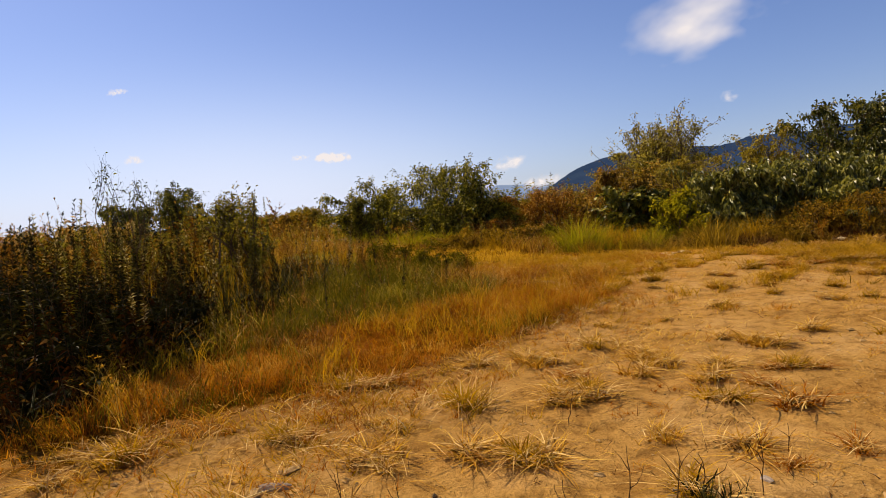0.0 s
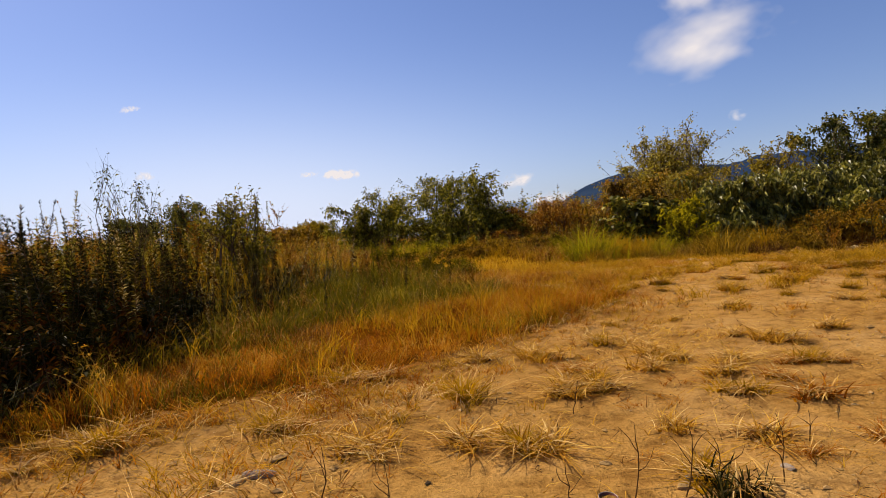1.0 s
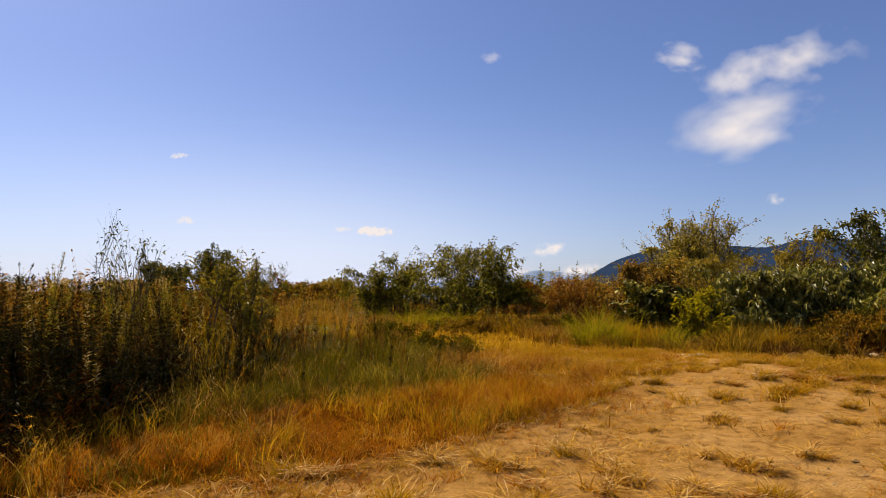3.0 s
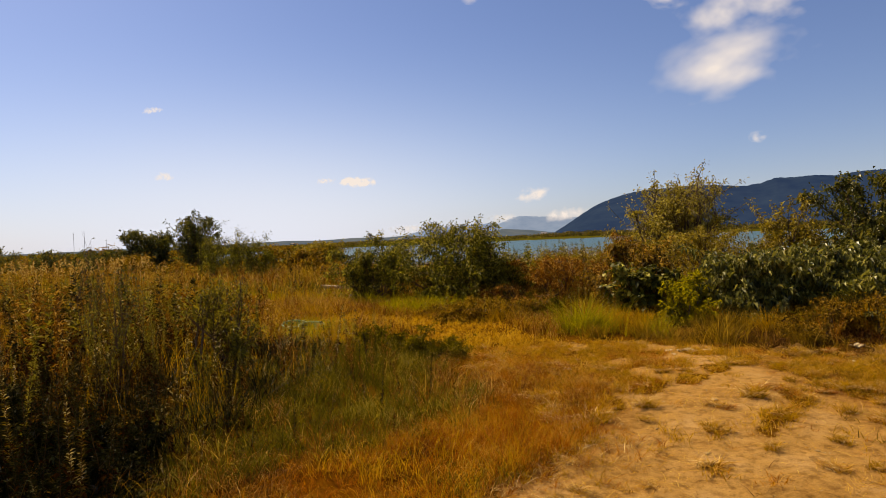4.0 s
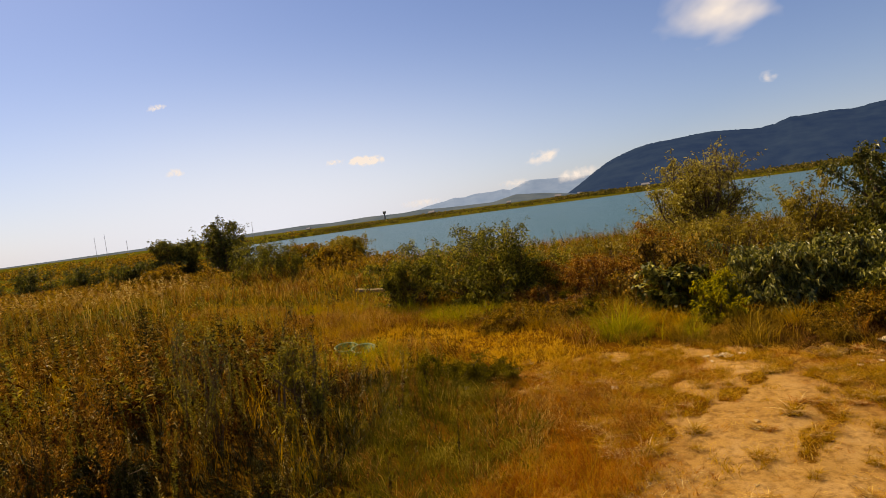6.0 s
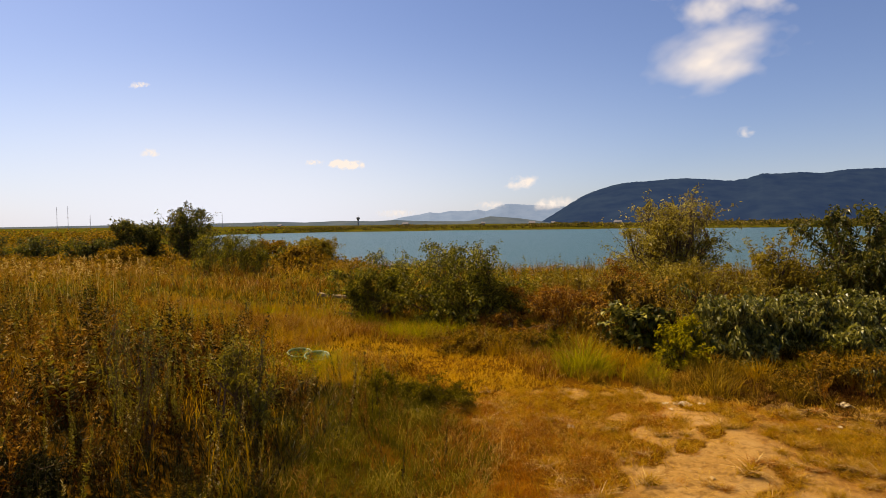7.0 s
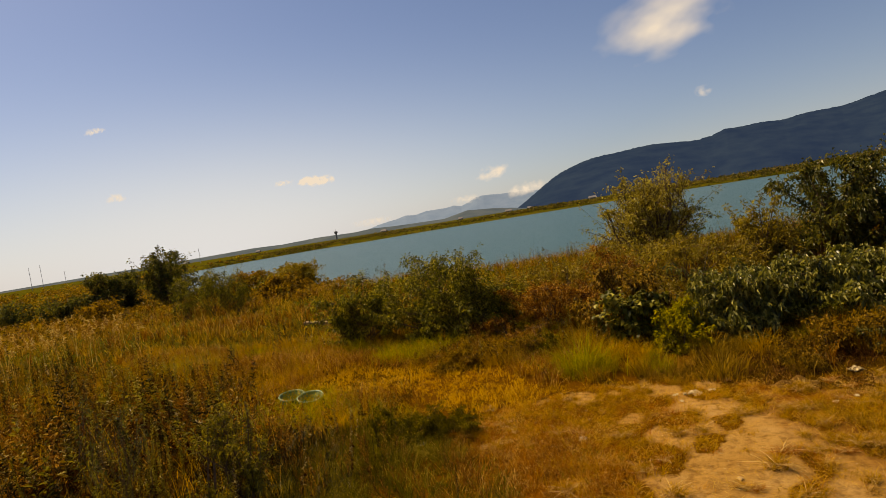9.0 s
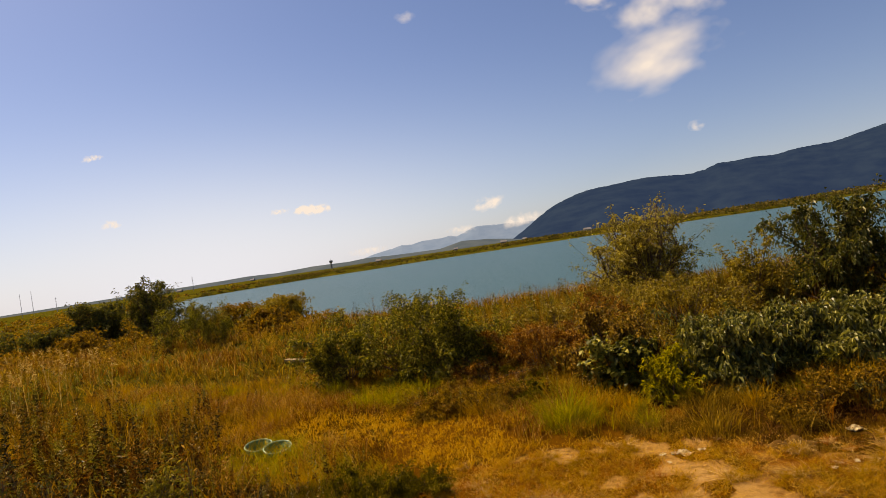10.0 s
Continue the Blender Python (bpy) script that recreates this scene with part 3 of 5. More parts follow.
def build_distance():
    near = distance_material("wooded_mountain_haze_glow", (0.005, 0.009, 0.011), (0.012, 0.019, 0.02), (0.06, 0.13, 0.36), 0.15)
    far = distance_material("far_mountain_haze_glow", (0.05, 0.07, 0.1), (0.08, 0.1, 0.13), (0.3, 0.42, 0.62), 0.34)
    low = distance_material("low_land_haze_glow", (0.02, 0.028, 0.026), (0.05, 0.055, 0.045), (0.26, 0.35, 0.5), 0.15)
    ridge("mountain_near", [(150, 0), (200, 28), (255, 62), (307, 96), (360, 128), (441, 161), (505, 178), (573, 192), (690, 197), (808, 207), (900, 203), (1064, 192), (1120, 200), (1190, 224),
                            (1280, 221), (1365, 227), (1460, 220), (1562, 236), (1727, 238), (1900, 272), (2200, 330), (2700, 280), (3200, 200)], 3000, 700, near, 11, "dark blue-grey wooded mountain, its thin haze put in as glow", 10)
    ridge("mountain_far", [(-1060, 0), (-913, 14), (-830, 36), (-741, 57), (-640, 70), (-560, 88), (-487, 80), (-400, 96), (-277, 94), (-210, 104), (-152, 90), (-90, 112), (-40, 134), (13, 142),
                           (110, 134), (218, 130), (340, 126), (520, 100), (800, 60)], 4400, 300, far, 23, "pale blue far mountain range, its haze put in as glow", 9)
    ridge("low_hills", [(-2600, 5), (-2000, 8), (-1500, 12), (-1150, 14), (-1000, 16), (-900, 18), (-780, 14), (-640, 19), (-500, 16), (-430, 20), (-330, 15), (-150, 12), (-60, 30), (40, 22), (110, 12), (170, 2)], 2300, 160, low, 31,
          "low land with faint buildings on the horizon, haze put in as glow", 4)
    for size, place, seed, label, thick, st, tilt in (
            ((1120, 560), (1180, 3500, 915), 3, "soft white broken cumulus cloud", 1.0, 0.8, 16), ((360, 300), (840, 3500, 1310), 5, "small white cumulus cloud puff", 1.0, 0.8, -10),
            ((1250, 420), (1330, 3500, 1225), 8, "thin torn white cloud", 0.85, 1.2, 12), ((370, 95), (-940, 3500, 357), 13, "small bright flat cloud", 2.2, 1.3, -4), ((190, 50), (-1140, 3500, 372), 14, "tiny faint cloud", 1.0, 1.4, 0),
            ((280, 110), (85, 3500, 232), 15, "small pale cloud", 1.2, 1.3, 10), ((130, 90), (1308, 3500, 487), 16, "tiny faint cloud", 0.6, 1.0, 0), ((190, 60), (-2210, 3500, 860), 18, "tiny faint cloud", 1.2, 1.4, 0),
            ((190, 80), (-2150, 3500, 452), 19, "tiny faint cloud", 1.2, 1.4, 0), ((420, 130), (310, 4150, 135), 21, "bright cloud bank on the mountain's shoulder", 1.0, 1.6, 8),
            ((170, 110), (-230, 3500, 1370), 28, "tiny faint cloud", 0.35, 1.0, 0), ((300, 80), (-100, 4150, 126), 24, "small cloud over the far range", 0.8, 1.5, 0), ((420, 80), (-760, 4150, 80), 26, "faint cloud over the far range", 0.7, 1.8, 0)):
        cloud(size, place, seed, label, thick, st, tilt)


def far_bank():
    """Scrub and low trees along the far shore: clumps of leaf-sized faces, too far to count."""
    rng = rs(41)
    line = np.array([(-165, 330), (-120, 417), (0, 462), (83, 479), (215, 440), (354, 557), (760, 622)], float)
    seg = np.linalg.norm(np.diff(line, axis=0), axis=1)
    at = rng.uniform(0, seg.sum(), 2600)
    cum = np.r_[0, np.cumsum(seg)]
    px, py = np.interp(at, cum, line[:, 0]), np.interp(at, cum, line[:, 1])
    off = rng.exponential(38, 2600) + 2
    x, y = px + rng.normal(0, 4, 2600), py + off
    tall = 0.7 + 1.5 * np.clip(wave(x, y, 0.03, 4) + 0.2, 0, 2) + 2.2 * step(60, 200, x) * rng.uniform(0, 1, 2600) * (off > 12)
    C = np.repeat(np.stack([x, y, ground_z(x, y)], 1), 14, 0)
    t = np.repeat(tall, 14)
    C += rng.normal(0, 1, (len(C), 3)) * np.stack([t * 0.9, t * 0.9, 0 * t], 1)
    C[:, 2] += rng.uniform(0, 1, len(C)) ** 1.3 * t
    D = rng.normal(0, 1, (len(C), 3)) + np.array([0, 0, 0.5])
    V, T = leaves(rng, C, D, 0.5 + 0.55 * t, 0.4 + 0.4 * t)
    ob = new("far_shore_scrub", mesh_from("far_shore_scrub", V, T, [foliage("far_scrub", [(0, (0.038, 0.038, 0.00912)), (0.5, (0.0988, 0.0874, 0.0152)), (1, (0.198, 0.137, 0.0304))], 0.3, 0.8, 0.03)]))
    tagged(ob, "olive and ochre scrub along the far lake shore", "scrub", kind="stuff")


def left_scrub():
    """Low scrub out to the flat land beyond the weeds."""
    rng = rs(43)
    n = 2300
    d = np.exp(rng.uniform(np.log(48), np.log(420), n))
    a = rng.uniform(radians(13), radians(60), n)
    x, y = -d * np.sin(a), d * np.cos(a)
    keep = depth_in(LAKE, x, y) < -3
    x, y, d = x[keep], y[keep], d[keep]
    tall = (0.5 + 0.9 * np.clip(wave(x, y, 0.06, 6) + 0.3, 0, 2)) * (0.8 + d / 300)
    per = 18
    C = np.repeat(np.stack([x, y, ground_z(x, y)], 1), per, 0)
    t, far = np.repeat(tall, per), np.repeat(d, per)
    ball = unit(rng.normal(0, 1, (len(C), 3))) * rng.uniform(0.55, 1.0, (len(C), 1))
    C += ball * np.stack([t * 1.1, t * 1.1, t * 0.5], 1)
    C[:, 2] += t * 0.45
    C[:, 2] = np.maximum(C[:, 2], 0.05)
    V, T = leaves(rng, C, rng.normal(0, 1, (len(C), 3)) + np.array([0, 0, 0.5]), 0.18 + 0.0026 * far, 0.1 + 0.0017 * far)
    tagged(new("flat_land_scrub", mesh_from("flat_land_scrub", V, T, [TANGLE])), "olive scrub spread over the flat land", "scrub", kind="stuff")


def far_houses():
    wall = plain("pale_render", (0.14, 0.14, 0.13), (0.2, 0.2, 0.18), 0.3)
    tile = plain("grey_roof", (0.16, 0.15, 0.16), (0.24, 0.22, 0.22), 0.5)
    for k, (x, y, w, h) in enumerate(((-150, 900, 12, 6), (40, 980, 14, 6), (75, 1000, 9, 5), (170, 960, 16, 6), (230, 900, 10, 5), (-40, 1050, 10, 6), (-560, 1100, 12, 5), (-440, 1150, 11, 5), (620, 820, 14, 6), (680, 830, 12, 6))):
        home = new("house")
        home.location = (x, y, 0.5)
        w, h = 0.7 * w, 0.55 * h
        box = np.array([(sx * w / 2, sy * 4, z) for z in (0, h) for sy in (-1, 1) for sx in (-1, 1)], float)
        quad = [(0, 1, 5, 4), (1, 3, 7, 5), (3, 2, 6, 7), (2, 0, 4, 6)]
        part("wall", box, np.array([t for q in quad for t in ((q[0], q[1], q[2]), (q[0], q[2], q[3]))]), wall, home)
        top = np.array([(-w / 2 - 0.5, -4.5, h), (w / 2 + 0.5, -4.5, h), (w / 2 + 0.5, 4.5, h), (-w / 2 - 0.5, 4.5, h), (-w / 2, 0, h + 2.6), (w / 2, 0, h + 2.6)], float)
        part("roof", top, np.array([(0, 1, 5), (0, 5, 4), (2, 3, 4), (2, 4, 5), (1, 2, 5), (3, 0, 4), (0, 2, 1), (0, 3, 2)]), tile, home)
        tagged(home, "small pale house with a grey roof across the lake", "house", "houses across the lake")


def far_tower():
    conc = plain("pale_concrete", (0.2, 0.2, 0.2), (0.3, 0.3, 0.29), 0.5)
    ob = new("water_tower")
    ob.location = (-368, 1490, 0)
    A = np.array([(0, 0, -2), (0, 0, 15), (0, 0, 17.5), (0, 0, 21.5), (0, 0, 22.5)], float)
    for name, a, b, r0, r1 in (("shaft", 0, 1, 2.3, 1.9), ("tank", 1, 2, 2.0, 4.3), ("tank_wall", 2, 3, 4.3, 4.3), ("cap", 3, 4, 4.4, 0.4)):
        V, T = tubes(A[a:a + 1], A[b:b + 1], [r0], [r1], 12)
        part(name, V, T, conc, ob)
    V, T = tubes([(0, 0, 22)], [(0, 0, 27)], [0.25], [0.15], 5)
    part("aerial", V, T, conc, ob)
    tagged(ob, "slim grey tower with a wider head, far across the lake", "tower")
    steel = plain("hazy_steel", (0.3, 0.3, 0.32), (0.4, 0.4, 0.42), 0.6, 0.6)
    for n, (x, y, h) in enumerate(((-489, 620, 26), (-476, 620, 27), (-450, 620, 17), (-300, 620, 17))):
        mast = new("radio_mast")
        mast.location = (x, y, 0)
        V, T = tubes([(0, 0, -1)], [(0, 0, h)], [0.26], [0.14], 5)
        part("pole", V, T, steel, mast)
        for k in (0.55, 0.72, 0.9):
            part("crossbar", *tubes([(-0.9, 0, h * k)], [(0.9, 0, h * k)], [0.12], [0.12], 4), steel, mast)
        tagged(mast, "thin grey mast far off on the flat land", "mast", "far masts")


# ---------------------------------------------------------------- grass
def grass_sheet(name, poly, per, tall, wide, lean, mat, seed, label, dens=None, seg=3, tuft=0, spread=0.07):
    rng = rs(seed)
    x, y = scatter(rng, poly, per if not tuft else per / tuft, dens)
    if tuft:
        x, y = np.repeat(x, tuft), np.repeat(y, tuft)
        a, r = rng.uniform(0, 6.283, len(x)), np.abs(rng.normal(0, spread, len(x)))
        x, y = x + r * np.cos(a), y + r * np.sin(a)
    n = len(x)
    h = rng.uniform(*tall, n) * (1 + 0.45 * wave(x, y, 1.1, seed)).clip(0.35, 1.7)
    h = h * np.where(inside(LOW_LINE, x, y), 0.3, 1.0)
    V, T = blades(rng, np.stack([x, y, ground_z(x, y) - 0.01], 1), h, rng.uniform(*wide, n), rng.uniform(*lean, n), seg)
    tagged(new(name, mesh_from(name, V, T, [mat])), label, "grass", kind="stuff")


def tuft_thing(seed, size, n, mat, flat=1.0):
    """One bunch of grass: arching blades, and dead thatch at its foot."""
    rng = rs(seed)
    ob = new("grass_tuft")
    P = np.zeros((n, 3))
    a, r = rng.uniform(0, 6.283, n), np.abs(rng.normal(0, 0.14 * size, n))
    long = rng.uniform(0.7, 1.3)
    hub = rng.normal(0, 0.24 * size, (4, 2))[rng.choice(4, n, p=(0.45, 0.25, 0.2, 0.1))]
    P[:, 0], P[:, 1], P[:, 2] = hub[:, 0] + r * np.cos(a) * long, hub[:, 1] + r * np.sin(a) / long, -0.008
    V, T = blades(rng, P, rng.uniform(0.3, 0.9, n) * size, rng.uniform(0.007, 0.014, n), rng.uniform(0.2, 1.3, n) * flat, 4, a + rng.normal(0, 1.1, n))
    V[:, 2] *= 0.75
    part("grass_clump", V, T, mat, ob)
    m = n // 2
    P = np.zeros((m, 3))
    a, r = rng.uniform(0, 6.283, m), np.abs(rng.normal(0, 0.26 * size, m))
    P[:, 0], P[:, 1], P[:, 2] = r * np.cos(a) * long, r * np.sin(a) / long, 0.006
    V, T = blades(rng, P, rng.uniform(0.2, 0.6, m) * size, rng.uniform(0.007, 0.014, m), rng.uniform(1.4, 3.2, m), 3, rng.uniform(-0.9, 0.9, m) + rng.randint(0, 2, m) * 3.14)
    V[:, 2] += 0.012
    part("dead_thatch", V, T, STRAW, ob, "bleached flattened straw at the foot")
    m = n // 5
    P = np.stack([rng.normal(0, 0.16 * size, m) * long, rng.normal(0, 0.16 * size, m) / long, np.full(m, 0.002)], 1)
    V, T = blades(rng, P, rng.uniform(0.12, 0.3, m) * size, rng.uniform(0.008, 0.016, m), rng.uniform(0.8, 2.4, m), 2)
    part("root_mat", V, T, DEAD_SHADE, ob, "dark red-brown root mat")
    return ob


def build_tufts():
    rng = rs(77)
    made = [tuft_thing(100, 0.24, 130, DRY, flat=1.2), tuft_thing(101, 0.2, 110, DRY, flat=1.6), tuft_thing(102, 0.29, 170, MEADOW, flat=1.1), tuft_thing(103, 0.2, 120, RUST, flat=1.7), tuft_thing(104, 0.24, 140, MEADOW, flat=1.3),
            tuft_thing(105, 0.22, 115, DRY, flat=1.8), tuft_thing(106, 0.27, 190, MEADOW, flat=1.0), tuft_thing(107, 0.2, 120, DARKWEED_SHADE, flat=0.5)]
    spots = [(1.22, 2.52, 7), (1.17, 3.39, 0), (0.04, 3.95, 2), (1.13, 2.66, 4), (0.35, 3.1, 2), (0.2, 3.2, 5), (0.05, 3.2, 1), (0.5, 3.15, 5), (2.55, 5.08, 5), (0.93, 4.04, 5), (-0.47, 3.13, 0), (2.24, 5.43, 1), (1.99, 4.61, 5), (2.04, 4.1, 3), (2.68, 6.8, 5), (2.57, 4.46, 3), (3.82, 6.69, 0), (0.63, 3.96, 1), (2.09, 3.77, 3), (0.73, 4.07, 0), (2.0, 6.37, 1), (1.93, 4.67, 5), (3.05, 5.57, 1), (3.1, 7.79, 0), (-0.35, 3.0, 1),
             (0.85, 4.15, 2), (1.5, 4.9, 0), (1.8, 4.3, 1), (2.3, 4.5, 3), (2.5, 5.2, 0), (1.1, 5.4, 4), (0.6, 5.0, 0), (1.3, 6.2, 1), (1.7, 2.9, 3), (1.55, 3.2, 5), (2.1, 3.1, 3), (-0.6, 3.7, 0), (-1.1, 3.5, 2)]
    labels = ("straw-coloured dry grass tuft on bare sand", "flattened straw-coloured grass tuft on sand", "large golden grass tuft on sandy ground", "small rust-brown grass tuft on sand", "olive grass tuft on sandy ground", "sprawling dry grass tuft on sand", "dense golden-olive grass tuft on sandy ground", "dark green grass tuft beside pale stones")
    for ob, label in zip(made, labels):
        tagged(ob, label, "grass tuft", "grass tufts on the sand")
    x, y = rng.uniform(-3.2, 8.5, 2600), rng.uniform(1.6, 13.8, 2600)
    d = depth_in(SAND, x, y)
    keep = (d > -0.2) & (rng.uniform(0, 1, 2600) < (0.03 + 0.1 * np.exp(-d / 0.9) + 0.17 * step(6.5, 9, y) * (1 - 0.8 * bare_tongue(x, y))) * (0.25 + 1.2 * step(-0.2, 0.5, wave(x, y, 1.2, 78))))
    spots += [(a, b, 6 if b > 7 and k in (1, 5) else int(k)) for a, b, k in zip(x[keep], y[keep], rng.randint(0, 6, keep.sum()))]
    used = set()
    for a, b, k in spots[:290]:
        m = pose(a, b, float(ground_z(a, b)), 0, 0, rng.uniform(0, 360)) @ Matrix.Scale(rng.uniform(0.55, 1.25) * (1.0 + 0.1 * min(1.0, max(0.0, (b - 6.5) / 3))), 4)
        if k in used:
            ob = copy_thing(made[k], m)
            ob.matrix_basis = m
        else:
            used.add(k)
            made[k].matrix_basis = m


def build_stalks():
    """Pale bent seed stalks that stand before the dark weeds."""
    for k, (x, y, tall) in enumerate(((-2.35, 3.75, 0.62), (-2.2, 3.85, 0.5), (-2.5, 4.0, 0.55))):
        rng = rs(760 + k)
        V, T = blades(rng, np.full((3, 3), -0.01) * np.array([0, 0, 1]), np.array([1.0, 0.85, 0.7]) * tall, np.full(3, 0.007), np.array([0.5, 0.9, 0.7]), 6, np.array([2.6, 3.0, 2.2]))
        ob = new("grass_stalk")
        ob.location = (x, y, float(ground_z(x, y)))
        part("stalk", V, T, DRY, ob)
        n = 46
        pick = rng.randint(0, 3, n)
        C = V.reshape(3, -1, 3)[pick, rng.randint(7, 13, n)]
        head = part("seed_head", *leaves(rng, C, rng.normal(0, 1, (n, 3)) + np.array([-1, 0, 0.2]), np.full(n, 0.03), np.full(n, 0.008)), DRY, ob)
        tagged(head, "pale feathery seed head", kind="stuff")
        tagged(ob, "pale bent grass stalks with seed heads before dark weeds", "grass stalk", "pale seed stalks")


def build_grass():
    grass_sheet("rusty_grass", RUSTY, 2300, (0.07, 0.27), (0.004, 0.009), (0.3, 1.5), RUST, 51, "rust-orange dry grass along the edge of the sand",
                lambda x, y: np.where(y > 8.6, 0.3, 1.0) * (0.25 + 0.75 * step(-0.4, 0.7, wave(x, y, 1.6, 51) + 0.3)), 2, 16, 0.09)
    grass_sheet("tall_dry_grass", RUSTY, 420, (0.15, 0.42), (0.004, 0.008), (0.2, 1.1), MEADOW, 52, "golden-olive grass standing in the rusty grass", lambda x, y: np.where(y > 8.4, 0.2, 0.8) * step(-0.5, 0.5, wave(x, y, 1.9, 52)), 3, 7)
    grass_sheet("green_in_rusty_grass", RUSTY, 520, (0.12, 0.36), (0.004, 0.009), (0.3, 1.3), GREEN, 92, "olive green grass growing through the rusty grass", lambda x, y: np.where(y > 8.6, 0.25, 1.0) * step(0.0, 0.7, wave(x, y, 1.5, 92)), 2, 12, 0.09)
    grass_sheet("brown_in_rusty_grass", RUSTY, 900, (0.06, 0.24), (0.005, 0.01), (0.4, 1.8), BROWN, 93, "dark red-brown dead patches in the rusty grass", lambda x, y: step(-0.1, 0.6, wave(x, y, 2.0, 93) + 0.35 * step(8, 9.5, y)), 2, 14, 0.09)
    grass_sheet("straw_litter", SAND, 480, (0.03, 0.13), (0.004, 0.009), (0.8, 3.2), DRY, 53, "scattered bits of straw and thin grass on the sand",
                lambda x, y: (y > 0.5) * (x > -4) * (x < 9) * (1 - 0.75 * bare_tongue(x, y) * step(5, 7, y)) * (0.14 + 0.86 * step(0.1, 0.9, wave(x, y, 1.9, 53) + 0.75 * np.exp(-depth_in(SAND, x, y) / 0.8))), 2, 4)
    verge = [(-3.6, 2.2), (-2.7, 3.3), (-1, 4.65), (0.05, 5.5), (1.35, 7.3), (2.1, 8.4), (2.6, 7.2), (1.5, 5.0), (0.6, 3.6), (-0.4, 2.4), (-1.6, 1.6), (-3.2, 1.4)]
    fade = lambda x, y: np.exp(-np.maximum(depth_in(SAND, x, y), 0) / (0.5 + 0.7 * step(0.6, -0.8, x))) * (0.35 + 0.65 * step(-0.3, 0.5, wave(x, y, 2.6, 74)))
    grass_sheet("verge_golden_grass", verge, 950, (0.05, 0.2), (0.004, 0.009), (0.5, 2.0), MEADOW, 74, "golden-olive grass thinning out from the verge onto the sand", fade, 3, 14, 0.06)
    grass_sheet("verge_straw", verge, 620, (0.05, 0.17), (0.005, 0.01), (0.8, 2.6), STRAW, 75, "bleached straw thinning out from the verge onto the sand", fade, 3, 8, 0.06)
    grass_sheet("verge_rust_grass", verge, 700, (0.05, 0.18), (0.004, 0.009), (0.5, 2.0), RUST, 76, "rust-coloured grass thinning out from the verge onto the sand", fade, 3, 14, 0.06)
    near_sand = [(-3.2, 1.4), (7, 1.4), (8, 8), (1.6, 8), (0.1, 5.6), (-1, 4.7), (-2.6, 3.4)]
    grass_sheet("small_rust_tufts", near_sand, 70, (0.03, 0.11), (0.004, 0.008), (0.6, 2.4), RUST, 72, "tiny rust-brown grass shoots in the sand", lambda x, y: 0.35 + 0.65 * step(-0.2, 0.6, wave(x, y, 1.7, 72)), 3, 12, 0.03)
    grass_sheet("twig_litter", near_sand, 60, (0.03, 0.09), (0.004, 0.009), (1.5, 4.0), DEAD_SHADE, 73, "dark bits of dead stalk lying on the sand", None, 2, 2, 0.05)
    grass_sheet("green_grass", GREENS, 900, (0.14, 0.42), (0.006, 0.012), (0.3, 1.5), GREEN, 54, "dark green grass between the weeds and the dry strip", lambda x, y: 0.6 + 0.4 * step(-0.4, 0.4, wave(x, y, 1.7, 54)), 2, 18, 0.1)
    grass_sheet("green_grass_brown", GREENS, 420, (0.15, 0.42), (0.005, 0.011), (0.3, 1.5), BROWN, 66, "brown withered blades in the green grass", lambda x, y: step(0.0, 0.6, wave(x, y, 1.3, 66)), 2, 12)
    grass_sheet("green_grass_straws", GREENS, 22, (0.3, 0.65), (0.003, 0.006), (0.2, 1.1), DRY, 55, "pale seed stalks standing in the green grass", None, 4, 3)
    grass_sheet("path_grass", PATH_STRIP, 420, (0.08, 0.26), (0.008, 0.018), (0.3, 1.5), GOLD, 56, "short golden dry grass on a trodden strip", None, 2, 8)
    grass_sheet("meadow_grass", MEADOWS, 250, (0.15, 0.5), (0.007, 0.016), (0.3, 1.5), MEADOW, 57, "olive and yellow meadow grass", lambda x, y: np.where(inside(PATH_STRIP, x, y), 0.08, 0.5 + 0.5 * step(-0.6, 0.6, wave(x, y, 0.8, 57))), 3, 14, 0.12)
    grass_sheet("meadow_brown_grass", MEADOWS, 190, (0.25, 0.65), (0.008, 0.018), (0.2, 1.1), BROWN, 65, "rust-brown withered stalks in the meadow",
                lambda x, y: (1 - inside(PATH_STRIP, x, y)) * step(-0.3, 0.5, wave(x, y, 0.9, 65) + 0.4 * step(-3, -6, x)) * (np.hypot(x + 4.9, y - 15.8) > 1.3), 3, 14, 0.12)
    grass_sheet("meadow_lime_grass", MEADOWS, 260, (0.2, 0.5), (0.007, 0.016), (0.3, 1.4), LIME, 63, "soft yellow-green grass mounds in the meadow",
                lambda x, y: (1 - inside(PATH_STRIP, x, y)) * step(0.1, 0.6, wave(x, y, 0.7, 63)), 3, 16, 0.14)
    grass_sheet("fringe_grass", FRINGE, 330, (0.15, 0.55), (0.006, 0.014), (0.3, 1.5), TANGLE, 58, "tall olive-brown grass at the foot of the shrubs", lambda x, y: (0.3 + 0.7 * step(-0.4, 0.5, wave(x, y, 1.6, 58))) * (1 - 0.75 * inside(FOOT, x, y)), 3, 18, 0.12)
    grass_sheet("fringe_rust_grass", FRINGE, 170, (0.3, 0.8), (0.006, 0.013), (0.15, 0.9), RUST, 97, "tall rust-orange grass before the broad-leaved shrubs", lambda x, y: (x > 6) * (y > 13.6) * step(-0.2, 0.5, wave(x, y, 0.9, 97)), 3, 18, 0.14)
    grass_sheet("back_grass", BACK, 15, (0.35, 0.95), (0.028, 0.06), (0.2, 1.1), ROUGH, 59, "rough tall grass running down to the lake", lambda x, y: np.where(y > 60, 0.25, 1.0), 2, 9)
